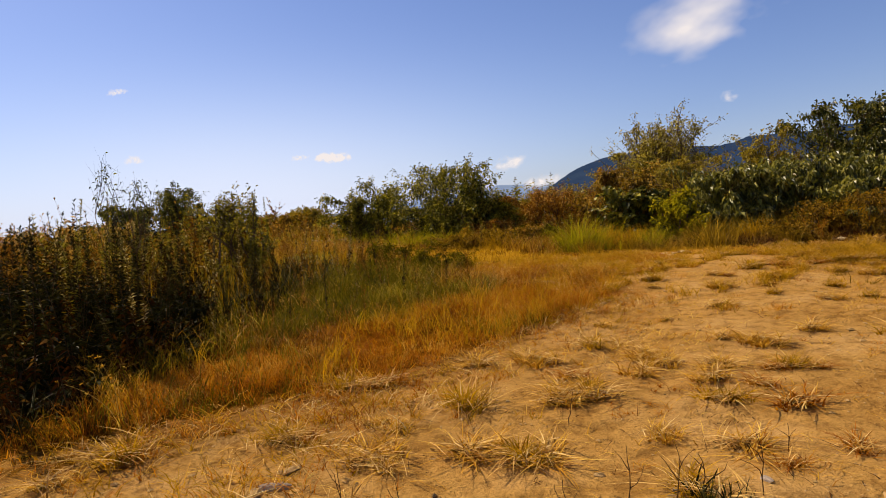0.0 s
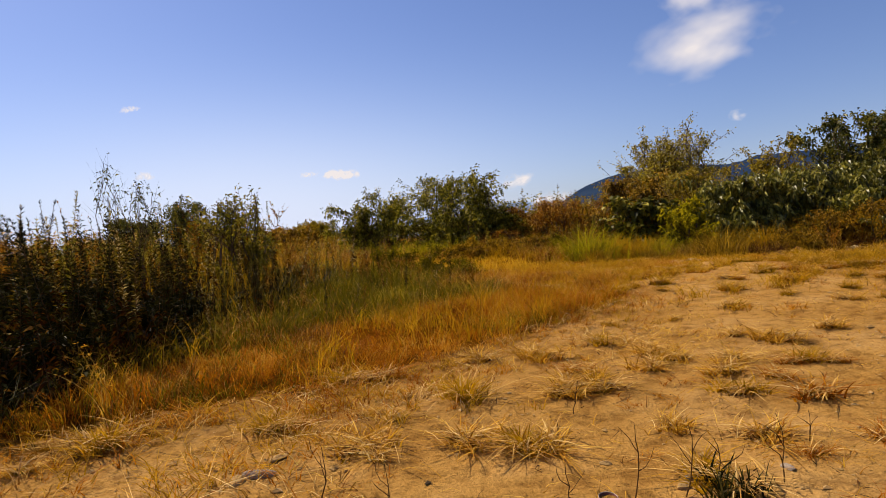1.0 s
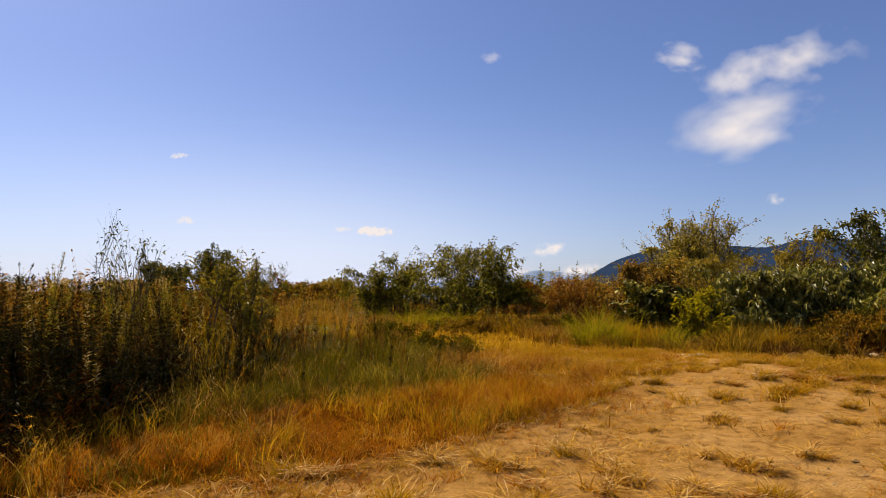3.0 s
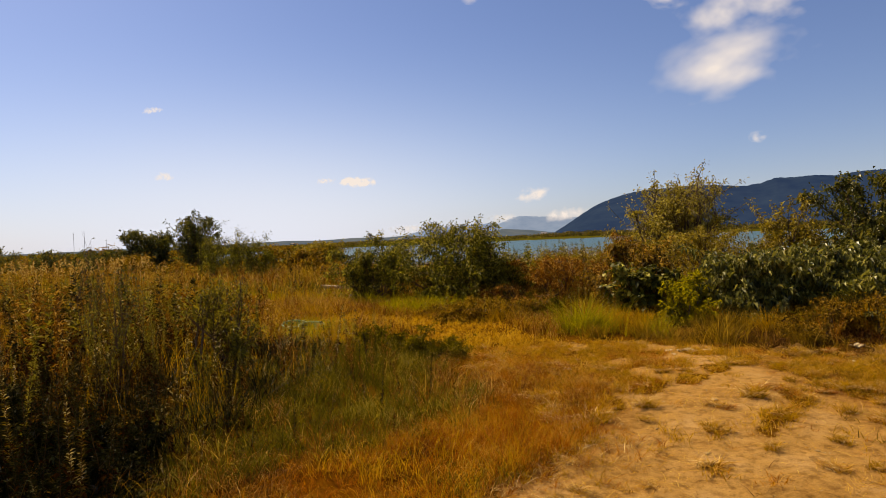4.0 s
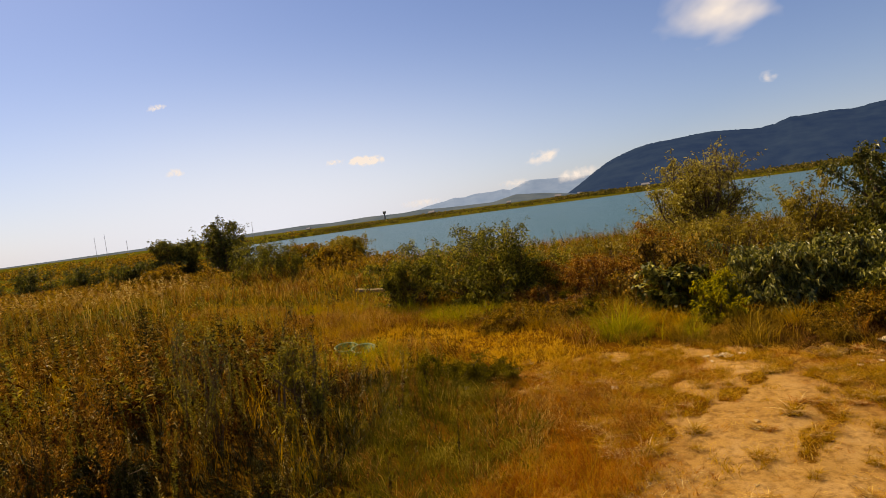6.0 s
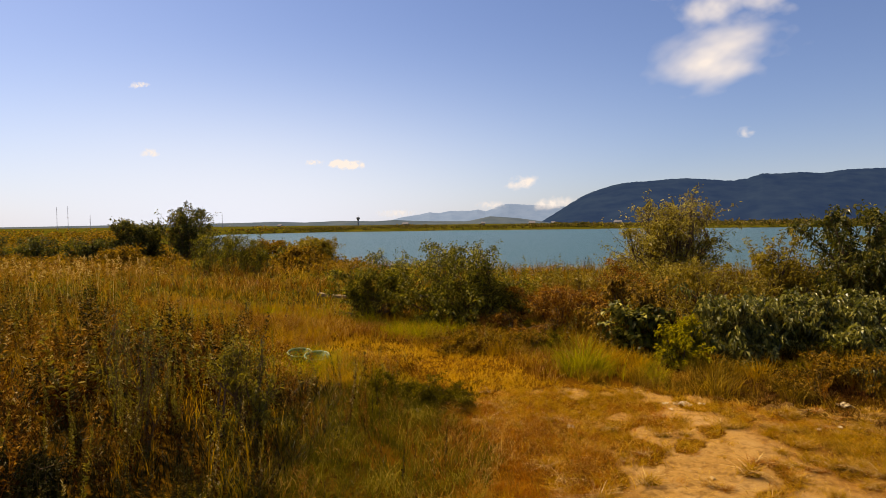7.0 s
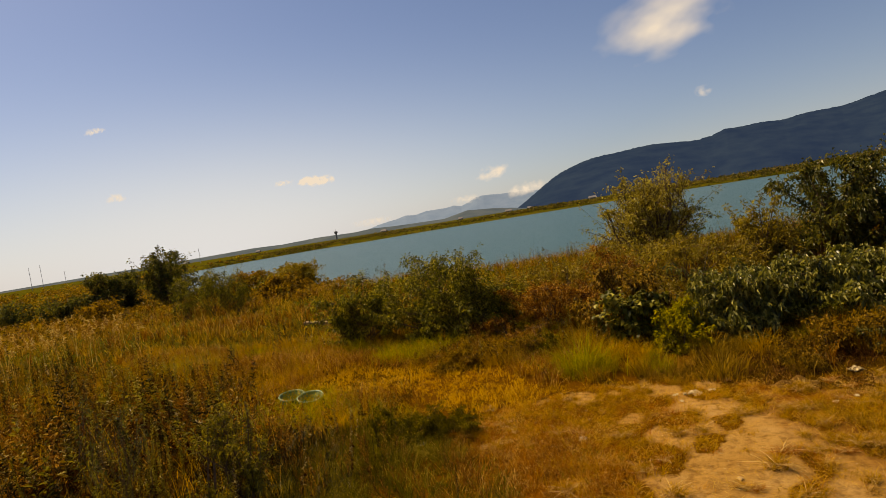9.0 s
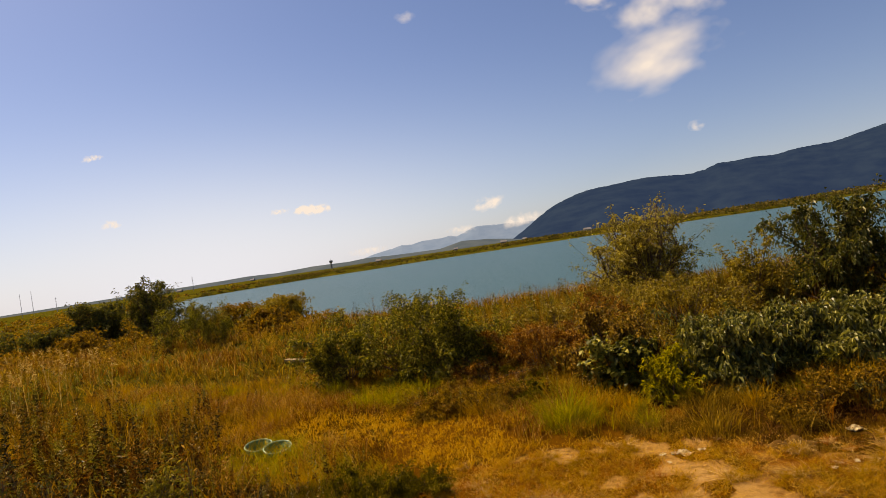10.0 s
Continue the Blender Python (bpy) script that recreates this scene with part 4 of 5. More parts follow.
    grass_sheet("back_brown_grass", BACK, 18, (0.5, 1.15), (0.022, 0.05), (0.2, 0.9), BROWN, 60, "brown withered stalks among the rough grass", lambda x, y: np.where(y > 60, 0.2, step(-0.3, 0.5, wave(x, y, 0.4, 60))), 2, 9)
    belt = [(-0.2, 23.6), (8.4, 24.2), (9.6, 29.5), (20, 30), (19, 34), (-1.5, 31)]
    grass_sheet("reed_belt", belt, 46, (1.15, 1.75), (0.02, 0.038), (0.05, 0.35), ROUGH, 98, "upright olive reeds between the bushes and the lake", lambda x, y: 0.35 + 0.65 * step(-0.4, 0.4, wave(x, y, 0.9, 98)), 3, 7, 0.16)
    grass_sheet("reed_belt_rust", belt, 24, (1.0, 1.7), (0.02, 0.038), (0.05, 0.35), BROWN, 99, "rust-brown reeds among the olive ones", lambda x, y: step(-0.1, 0.5, wave(x, y, 0.7, 99) + 0.4 * step(3, 7, x)), 3, 7, 0.16)
    edge = [(1.6, 6.6), (4.2, 6.0), (6.5, 6.4), (10, 8), (11, 11.2), (7.5, 12.6), (5.7, 13.6), (3.3, 14.5), (0.2, 13.8), (-0.8, 12.8), (0.6, 11)]
    grass_sheet("low_golden_grass", edge, 520, (0.08, 0.28), (0.006, 0.012), (0.5, 1.9), MEADOW, 61, "low golden-olive grass in patches on the far sand", lambda x, y: (0.04 + 0.96 * thatch_mask(x, y)) * (1 - 0.6 * inside(RUSTY, x, y)), 3, 26, 0.11)
    grass_sheet("low_rust_grass", edge, 260, (0.06, 0.2), (0.006, 0.012), (0.6, 2.2), RUST, 68, "rust-brown dead grass in patches on the far sand", lambda x, y: 0.03 + 0.97 * thatch_mask(x, y), 2, 20, 0.12)
    grass_sheet("low_brown_grass", [(4.4, 6), (12, 6), (12, 10), (7, 12.2), (4.6, 14)], 420, (0.06, 0.24), (0.006, 0.012), (0.6, 2.2), TANGLE, 69, "dull brown dead grass beside the bare earth", lambda x, y: (0.02 + 0.6 * thatch_mask(x, y)), 2, 20, 0.12)
    grass_sheet("low_straw_grass", edge, 150, (0.06, 0.2), (0.005, 0.01), (0.6, 2.2), DRY, 62, "bright straw among the low golden grass", lambda x, y: 0.02 + 0.98 * thatch_mask(x, y), 2, 12, 0.12)
    grass_sheet("brown_foot_grass", FOOT, 520, (0.1, 0.4), (0.006, 0.014), (0.4, 1.8), DEAD_SHADE, 67, "brown dead grass over bare earth, darkened for the shrubs' shade", lambda x, y: 0.35 + 0.65 * step(-0.4, 0.5, wave(x, y, 1.5, 67)), 2, 16, 0.12)
    build_tussocks()


def build_tussocks():
    looks = ((LIME, "big yellow-green grass tussock with arching blades"), (MEADOW, "golden-olive grass tussock with arching blades"), (ROUGH, "dark olive-brown grass tussock"), (LIME, "wide yellow-green grass tussock"))
    shapes = []
    for k, (mat, label) in enumerate(looks):
        rng = rs(300 + k)
        n = 250
        a, r = rng.uniform(0, 6.283, n), np.abs(rng.normal(0, 0.34, n))
        P = np.stack([r * np.cos(a), r * np.sin(a), 0 * r - 0.02], 1)
        V, T = blades(rng, P, rng.uniform(0.35, 1.05, n), rng.uniform(0.011, 0.024, n), rng.uniform(0.2, 1.1, n), 4, a + rng.normal(0, 0.8, n))
        V[:, 2] *= 1.1
        shapes.append(mesh_from("grass_tussock", V, T, [mat]))
    rng = rs(321)
    spots = [(2.35, 15.7, 1.05, 0), (2.0, 15.5, 0.7, 3), (2.75, 15.6, 0.7, 3), (3.2, 16.4, 0.6, 1), (3.9, 16.0, 0.6, 1), (6.4, 15.0, 0.65, 1), (8.3, 14.9, 0.85, 1), (7.4, 14.9, 0.6, 2), (8.9, 15.2, 0.8, 1), (10.6, 14.2, 0.8, 1), (0.2, 17.4, 0.6, 1), (-3.2, 19.7, 0.8, 0), (-2.4, 19.3, 0.8, 3), (-1.5, 19.9, 0.75, 0), (-2.0, 18.9, 0.6, 3), (-2.3, 20.6, 0.7, 3), (-4.6, 21.6, 0.8, 0)]
    for poly, per, lo, hi in ((MEADOWS, 0.42, 0.35, 0.75), (FRINGE, 0.85, 0.35, 0.8)):
        x, y = scatter(rng, poly, per, lambda x, y: 1.0 - inside(PATH_STRIP, x, y))
        spots += [(a, b, rng.uniform(lo, hi), int(rng.choice([0, 1, 1, 2, 2, 2]))) for a, b in zip(x, y) if math.hypot(a + 4.9, b - 15.8) > 1.5 and a < 13]
    for x, y, size, k in spots[:150]:
        ob = new("grass_tussock", shapes[k])
        ob.matrix_basis = pose(x, y, float(ground_z(x, y)), 0, 0, rng.uniform(0, 360)) @ Matrix.Diagonal((size * rng.uniform(0.9, 1.4), size, size, 1))
        tagged(ob, looks[k][1], "grass tussock", "tussocks in the meadow")


# ---------------------------------------------------------------- weeds
def weed_shape(seed, tall, count, size, branched=False, steps=5, slim=0.21):
    """Stem and leaves of one tall weed, at the origin."""
    rng = rs(seed)
    s = np.linspace(0, 1, steps + 1)
    bendx, bendy = rng.normal(0, 0.06, 2) * tall
    P = np.stack([bendx * s**2, bendy * s**2, s * tall], 1)
    ang = np.arange(3) * 2.094
    ring = P[:, None] + np.stack([np.cos(ang), np.sin(ang), 0 * ang], 1)[None] * (0.006 * (1 - 0.8 * s) + 0.001)[:, None, None]
    tri = [(3 * k + a, 3 * k + b, 3 * k + 3 + b) for k in range(steps) for a, b in ((0, 1), (1, 2), (2, 0))] + [(3 * k + a, 3 * k + 3 + b, 3 * k + 3 + a) for k in range(steps) for a, b in ((0, 1), (1, 2), (2, 0))]
    stem = ring.reshape(-1, 3), np.array(tri)
    twig = None
    u = np.sort(rng.uniform(0.1, 1.0, count) ** 0.8)
    C = np.stack([np.interp(u, s, P[:, 0]), np.interp(u, s, P[:, 1]), u * tall], 1)
    a = np.arange(count) * 2.4 + rng.normal(0, 0.4, count)
    if branched:
        # side twigs reach out from the upper half
        n = 13
        at, ta = rng.uniform(0.3, 0.98, n), np.arange(n) * 2.4
        A = np.stack([np.interp(at, s, P[:, 0]), np.interp(at, s, P[:, 1]), at * tall], 1)
        B = A + np.stack([np.cos(ta), np.sin(ta), rng.uniform(1.2, 2.6, n)], 1) * (tall * rng.uniform(0.08, 0.16, n))[:, None]
        twig = tubes(A, B, np.full(n, 0.003), np.full(n, 0.001), 3)
        pick = rng.randint(0, n, count)
        C = np.where(rng.uniform(0, 1, (count, 1)) < 0.8, A[pick] + (B - A)[pick] * rng.uniform(0.15, 1.05, (count, 1)), C)
    if branched:
        rise = rng.uniform(0.4, 1.8, count)
        L = size * rng.uniform(0.5, 1.1, count)
    else:
        # a bottle-brush spire that tapers to its tip
        u = np.sort(rng.uniform(0.3, 1.0, count))
        C = np.stack([np.interp(u, s, P[:, 0]), np.interp(u, s, P[:, 1]), u * tall], 1)
        rise = rng.uniform(0.3, 1.3, count) + 0.8 * step(0.85, 1.0, u)
        L = size * rng.uniform(0.6, 1.2, count) * (1.08 - 0.5 * (u - 0.3) / 0.7)
    D = np.stack([np.cos(a), np.sin(a), rise], 1)
    leaf = leaves(rng, C, D, L, L * slim, 0.3, 0.2)
    if twig:
        leaf = joined([leaf, twig])
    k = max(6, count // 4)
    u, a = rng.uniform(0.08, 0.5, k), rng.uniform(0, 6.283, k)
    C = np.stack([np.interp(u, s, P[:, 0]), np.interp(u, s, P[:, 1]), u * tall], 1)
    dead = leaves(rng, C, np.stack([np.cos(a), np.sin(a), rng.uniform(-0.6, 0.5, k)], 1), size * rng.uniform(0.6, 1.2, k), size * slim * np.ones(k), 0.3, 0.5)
    return stem, leaf, dead


def build_weeds():
    KIND_LEAF = (WEED, DARKWEED_SHADE, OLIVE, WEED, BROWN, DARKWEED_SHADE, WEED, BROWN)
    rng = rs(88)
    kinds = []
    for k in range(8):
        high = (1.55, 1.75, 1.9, 1.65, 1.5, 2.05, 1.25, 1.1)[k]
        near = weed_shape(500 + k, high, (170, 150, 200, 170, 120, 190, 150, 140)[k], (0.085, 0.1, 0.08, 0.09, 0.07, 0.075, 0.068, 0.068)[k], k in (4, 6, 7), slim=0.4 if k in (4, 6, 7) else 0.21)
        far = weed_shape(540 + k, high, 38, 0.14 if k in (4, 6, 7) else 0.2, k in (4, 6, 7), 2, 0.27)
        ob = new("tall_weed")
        part("stem", *near[0], STEM, ob)
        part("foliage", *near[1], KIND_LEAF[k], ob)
        part("dead_leaves", *near[2], DEAD_SHADE, ob, "withered brown lower leaves")
        tagged(ob, ("tall leafy green weed with a tapering top", "tall dark green weed with narrow leaves, shade in its colour", "tall yellow-green weed with a plumed top", "tall bushy green weed with narrow leaves", "withered brown weed with dry leaves",
                    "very tall thin green weed with a pointed top", "low branching weed with small olive leaves", "low branching brown weed with small dry leaves")[k], "weed", "tall weeds beside the sand")
        kinds.append((ob, *near, *far))
    x, y = scatter(rng, WEEDS, 20)
    d = depth_in(WEEDS, x, y)
    reach = np.hypot(x, y)
    keep = rng.uniform(0, 1, len(x)) < np.where(reach < 8.8, 1.0, np.where(reach < 15, 0.65, np.where(reach < 26, 0.6, 0.25))) * (x > -34) * (y > 2.6) * np.where(reach < 7, 1.0, 0.1 + 0.9 * step(-0.25, 0.15, wave(x, y, 2.1, 82)))
    keep &= np.hypot((x + 4.15) / 0.85, (y - 7.15) / 0.65) > 1
    x, y, d = x[keep], y[keep], d[keep]
    grow = (0.45 + 0.42 * step(0.0, 1.3, d) + 0.14 * wave(x, y, 0.6, 88).clip(-1, 1) + 0.16 * wave(x, y, 1.9, 81).clip(-1, 1)) * rng.uniform(0.55, 1.18, len(x))
    grow = np.maximum(grow, np.where(y < 7.0, 0.68, 0.0) * rng.uniform(0.65, 1.4, len(x))) * np.where(y > 16, 0.8, 1.0)
    spire = rng.uniform(0, 1, len(x)) < (0.09 * step(-0.2, 0.4, wave(x, y, 1.1, 94)) + 0.03) * np.where(reach[keep] < 7.5, 0.6, 1.0)
    grow = np.where(spire, np.clip(grow * 1.1, 0.75, 1.12), grow * 0.86)
    gx, gy = scatter(rng, GREENS, 12, lambda x, y: step(-0.5, 0.5, wave(x, y, 1.2, 83)) * np.where(y > 10.8, 1.0, np.maximum(0.55, step(0.9, 0.1, x + 3.2 - 0.1 * (y - 6)))))
    low = (rng.uniform(0.2, 0.42, len(gx)) * (1 + 0.4 * wave(gx, gy, 0.9, 87))).clip(0.2, 0.8)
    # weed clumps over the meadow and down to the lake
    bx, by = scatter(rng, MEADOWS, 5.0, lambda x, y: step(-0.1, 0.6, wave(x, y, 0.55, 86) + 0.4 * step(-4, -8, x)) * (1 - inside(PATH_STRIP, x, y)) * (np.hypot(x + 4.9, y - 15.6) > 1.7))
    cx, cy = scatter(rng, [(-26, 32), (-18, 28), (-12, 27), (-6, 25), (-1, 22), (3, 20.5), (5, 20), (24, 22), (28, 40), (0, 46), (-20, 52), (-40, 50)], 1.5, lambda x, y: step(-0.2, 0.5, wave(x, y, 0.4, 85)) * np.where(y > 36, 0.5, 1.0))
    tall_back = rng.uniform(0.45, 0.85, len(cx)) * (1 + 0.25 * wave(cx, cy, 0.3, 84))
    tx, ty = scatter(rng, [(0.3, 23.6), (8.6, 24.4), (9.6, 28.6), (0.0, 28.4)], 5.5)
    spire = np.r_[spire, np.zeros(len(gx) + len(bx) + len(cx), bool), np.ones(len(tx), bool)]
    x, y = np.r_[x, gx, bx, cx, tx], np.r_[y, gy, by, cy, ty]
    grow = np.r_[grow, low, rng.uniform(0.25, 0.5, len(bx)), tall_back, np.where(rng.uniform(0, 1, len(tx)) < 0.14, rng.uniform(1.05, 1.3, len(tx)), rng.uniform(0.75, 1.05, len(tx)))]
    grow = grow * np.where(inside(LOW_LINE, x, y), 0.3, 1.0)
    z = ground_z(x, y)
    order = np.argsort(np.hypot(x + 3.5, y - 8.5))
    single = set(order[:230].tolist())
    used, mass = set(), {(k, f): [] for k in range(8) for f in (0, 3)}
    brown = wave(x, y, 0.7, 89) + rng.normal(0, 0.5, len(x))
    for i in range(len(x)):
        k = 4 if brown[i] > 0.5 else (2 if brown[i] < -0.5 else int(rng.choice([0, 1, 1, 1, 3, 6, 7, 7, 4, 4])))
        # nearest the sand the darkest leaf stands in for shade below the weeds
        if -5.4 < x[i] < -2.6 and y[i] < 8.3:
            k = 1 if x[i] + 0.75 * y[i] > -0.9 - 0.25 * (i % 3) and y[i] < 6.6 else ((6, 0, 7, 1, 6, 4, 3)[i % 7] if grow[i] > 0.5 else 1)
        if spire[i]:
            k = (0, 5, 2, 3, 5)[i % 5] if y[i] < 23 else (2, 2, 0)[i % 3]
        turn, lx, ly = rng.uniform(0, 360), rng.normal(0, 6), rng.normal(0, 6)
        if i in single:
            m = pose(x[i], y[i], z[i] - 0.01, lx, ly, turn) @ Matrix.Scale(grow[i], 4)
            if k in used:
                copy_thing(kinds[k][0], m).matrix_basis = m
            else:
                used.add(k)
                kinds[k][0].matrix_basis = m
        else:
            mass[k, 3 if math.hypot(x[i], y[i]) > 12.5 else 0].append((x[i], y[i], z[i] - 0.01, grow[i], radians(turn), radians(lx), radians(ly)))
    for kind in (0, 1, 2):
        pieces = {}
        for (k, lod), rows in mass.items():
            if not rows:
                continue
            R = np.array(rows)
            v, t = kinds[k][1 + kind + lod]
            c, s = np.cos(R[:, 4]), np.sin(R[:, 4])
            px = (v[None, :, 0] * c[:, None] - v[None, :, 1] * s[:, None]) * R[:, 3:4]
            py = (v[None, :, 0] * s[:, None] + v[None, :, 1] * c[:, None]) * R[:, 3:4]
            pz = v[None, :, 2] * R[:, 3:4]
            W = np.stack([px + pz * np.sin(R[:, 6:7]) + R[:, :1], py - pz * np.sin(R[:, 5:6]) + R[:, 1:2], pz + R[:, 2:3]], 2).reshape(-1, 3)
            TT = (np.arange(len(R))[:, None, None] * len(v) + t[None]).reshape(-1, 3)
            mat = (STEM, KIND_LEAF[k], DEAD_SHADE)[kind]
            pieces.setdefault(mat.name, (mat, []))[1].append((W, TT))
        for mat, some in pieces.values():
            V, T = joined(some)
            name = ("weed_field_stems", "weed_field_leaves", "weed_field_dead_leaves")[kind]
            tagged(new(name, mesh_from(name, V, T, [mat])), {"weed_stem": "dense thin stems of the weed field", "weed_leaf": "dense olive green leaves of the weed field", "olive_weed_leaf": "yellow-green weed tops in the field",
                                                             "withered_weed_leaf": "brown withered leaves in the weed field", "dark_weed_leaf_shade": "dark green leaves of the weed field, shade in their colour", "dead_lower_leaf_shade": "withered lower leaves in the weed field, dark with painted-in shade"}[mat.name], "weeds", kind="stuff")
    grass_sheet("weed_undergrowth", [p for p in WEEDS[:10]] + [(-14, 12), (-10, 3), (-6, 2)], 150, (0.2, 0.6), (0.008, 0.02), (0.2, 1.0), DARKWEED_SHADE, 90, "undergrowth of grass below the weeds, coloured dark for shade", lambda x, y: 1.0 * (np.hypot((x + 4.15) / 0.85, (y - 7.15) / 0.65) > 1), 2, 8)
    grass_sheet("weed_field_gold", WEEDS, 26, (0.55, 1.05), (0.006, 0.014), (0.1, 0.55), MEADOW, 95, "golden olive grass standing up among the weeds",
                lambda x, y: (x > -20) * (y > 7.2) * (y < 24) * step(-0.4, 0.4, wave(x, y, 0.8, 95)) * np.where(np.hypot(x, y) > 13, 0.7, 1.0), 3, 9, 0.13)
    # pale fluffy seed heads on thin stalks
    hx, hy = scatter(rng, [(-19, 23), (-16, 28), (-28, 41), (-46, 43), (-42, 29)], 1.5, lambda x, y: step(-0.2, 0.5, wave(x, y, 0.4, 96)))
    n = len(hx)
    V, T = blades(rng, np.stack([hx, hy, ground_z(hx, hy)], 1), rng.uniform(1.7, 2.2, n), np.full(n, 0.018), rng.uniform(0.05, 0.25, n), 4)
    C = np.repeat(V.reshape(n, -1, 3)[:, 8], 20, 0) - rng.uniform(0, 0.36, (n * 20, 1)) * np.array([0, 0, 1.0])
    heads = leaves(rng, C, rng.normal(0, 0.7, (len(C), 3)) + np.array([0, 0, 0.6]), rng.uniform(0.1, 0.2, len(C)), rng.uniform(0.03, 0.055, len(C)))
    tagged(new("pale_seed_heads", mesh_from("pale_seed_heads", *joined([(V, T), heads]), [STRAW])), "pale fluffy seed heads on thin stalks in the weed field", "seed heads", kind="stuff")
    grass_sheet("weed_field_grass", WEEDS, 34, (0.3, 0.75), (0.016, 0.04), (0.2, 1.1), TANGLE, 91, "rough olive grass in the far weed field", lambda x, y: (np.hypot(x, y) > 13) * (x > -42) * 1.0, 2, 9, 0.15)


# ---------------------------------------------------------------- shrubs and trees
def shrub(name, place, tall, wide, leaf_mat, seed, label, category, clumps=16, per=260, leaf=0.06, slim=0.45, foot=0.15, broad=False, droop=0.3, stems=5, deep=None, ragged=0.25, open_top=0.0, group="", trunk_r=0.03):
    """Stems fan out from the foot to clumps of twigs, and every twig carries leaves."""
    rng = rs(seed)
    deep = wide if deep is None else deep
    ob = new(name)
    ob.location = place
    wood, fol = [], []
    bases = np.stack([rng.normal(0, 0.05 * wide, stems), rng.normal(0, 0.05 * deep, stems), np.full(stems, -0.05)], 1)
    for c in range(clumps):
        a, el = rng.uniform(0, 6.283), rng.uniform(0, 1)
        zc = foot + (1 - foot) * el
        r = np.sqrt(max(0.05, 1 - (abs(zc - 0.5) / 0.58) ** 2)) * np.sqrt(rng.uniform(0.15, 1))
        C = np.array([0.5 * wide * r * np.cos(a), 0.5 * deep * r * np.sin(a), tall * zc * 0.9])
        C *= 1 + rng.normal(0, ragged * 0.3)
        C[2] = max(C[2], 0.12)
        B = bases[c % stems]
        w, path = limb(B, C, trunk_r * rng.uniform(0.6, 1.1), trunk_r * 0.25, rng, 5, 0.09, 5)
        wood.append(w)
        rad = np.array([wide, deep, tall * 0.8]) * rng.uniform(0.1, 0.2)
        nt = 9
        tips = C + rng.normal(0, 0.75, (nt, 3)) * rad + np.array([0, 0, 0.3 * rad[2]])
        tips[:, 2] = np.clip(tips[:, 2], 0.06, tall * (0.99 + 0.09 * np.sin(np.arange(nt) * 2.3 + c)))
        start = path[rng.randint(3, len(path), nt)]
        wood.append(tubes(start, tips, np.full(nt, trunk_r * 0.22), np.full(nt, trunk_r * 0.07), 3))
        m = int(per * rng.uniform(0.6, 1.3) * (1 - open_top * zc))
        which = rng.randint(0, nt, m)
        s = rng.uniform(0.25, 1.05, m)[:, None]
        at = start[which] + (tips[which] - start[which]) * s
        D = unit(rng.normal(0, 1, (m, 3)) + (at - np.array([0, 0, tall * 0.35])) * 0.5 / max(wide, tall))
        at = at + D * rng.uniform(0, 0.1, m)[:, None] * rad.mean() * 2.2
        at[:, 2] = np.maximum(at[:, 2], 0.04)
        L = leaf * rng.uniform(0.6, 1.35, m)
        fol.append(leaves(rng, at, D, L, L * slim, 0.25, droop, broad))
    V, T = joined(wood)
    tagged(part("branchwork", V, T, WOOD, ob), "bare grey-brown branches", kind="stuff")
    V, T = joined(fol)
    part("crown", V, T, leaf_mat, ob)
    return tagged(ob, label, category, group)


def at_ground(x, y):
    return (x, y, float(ground_z(x, y)) - 0.02)


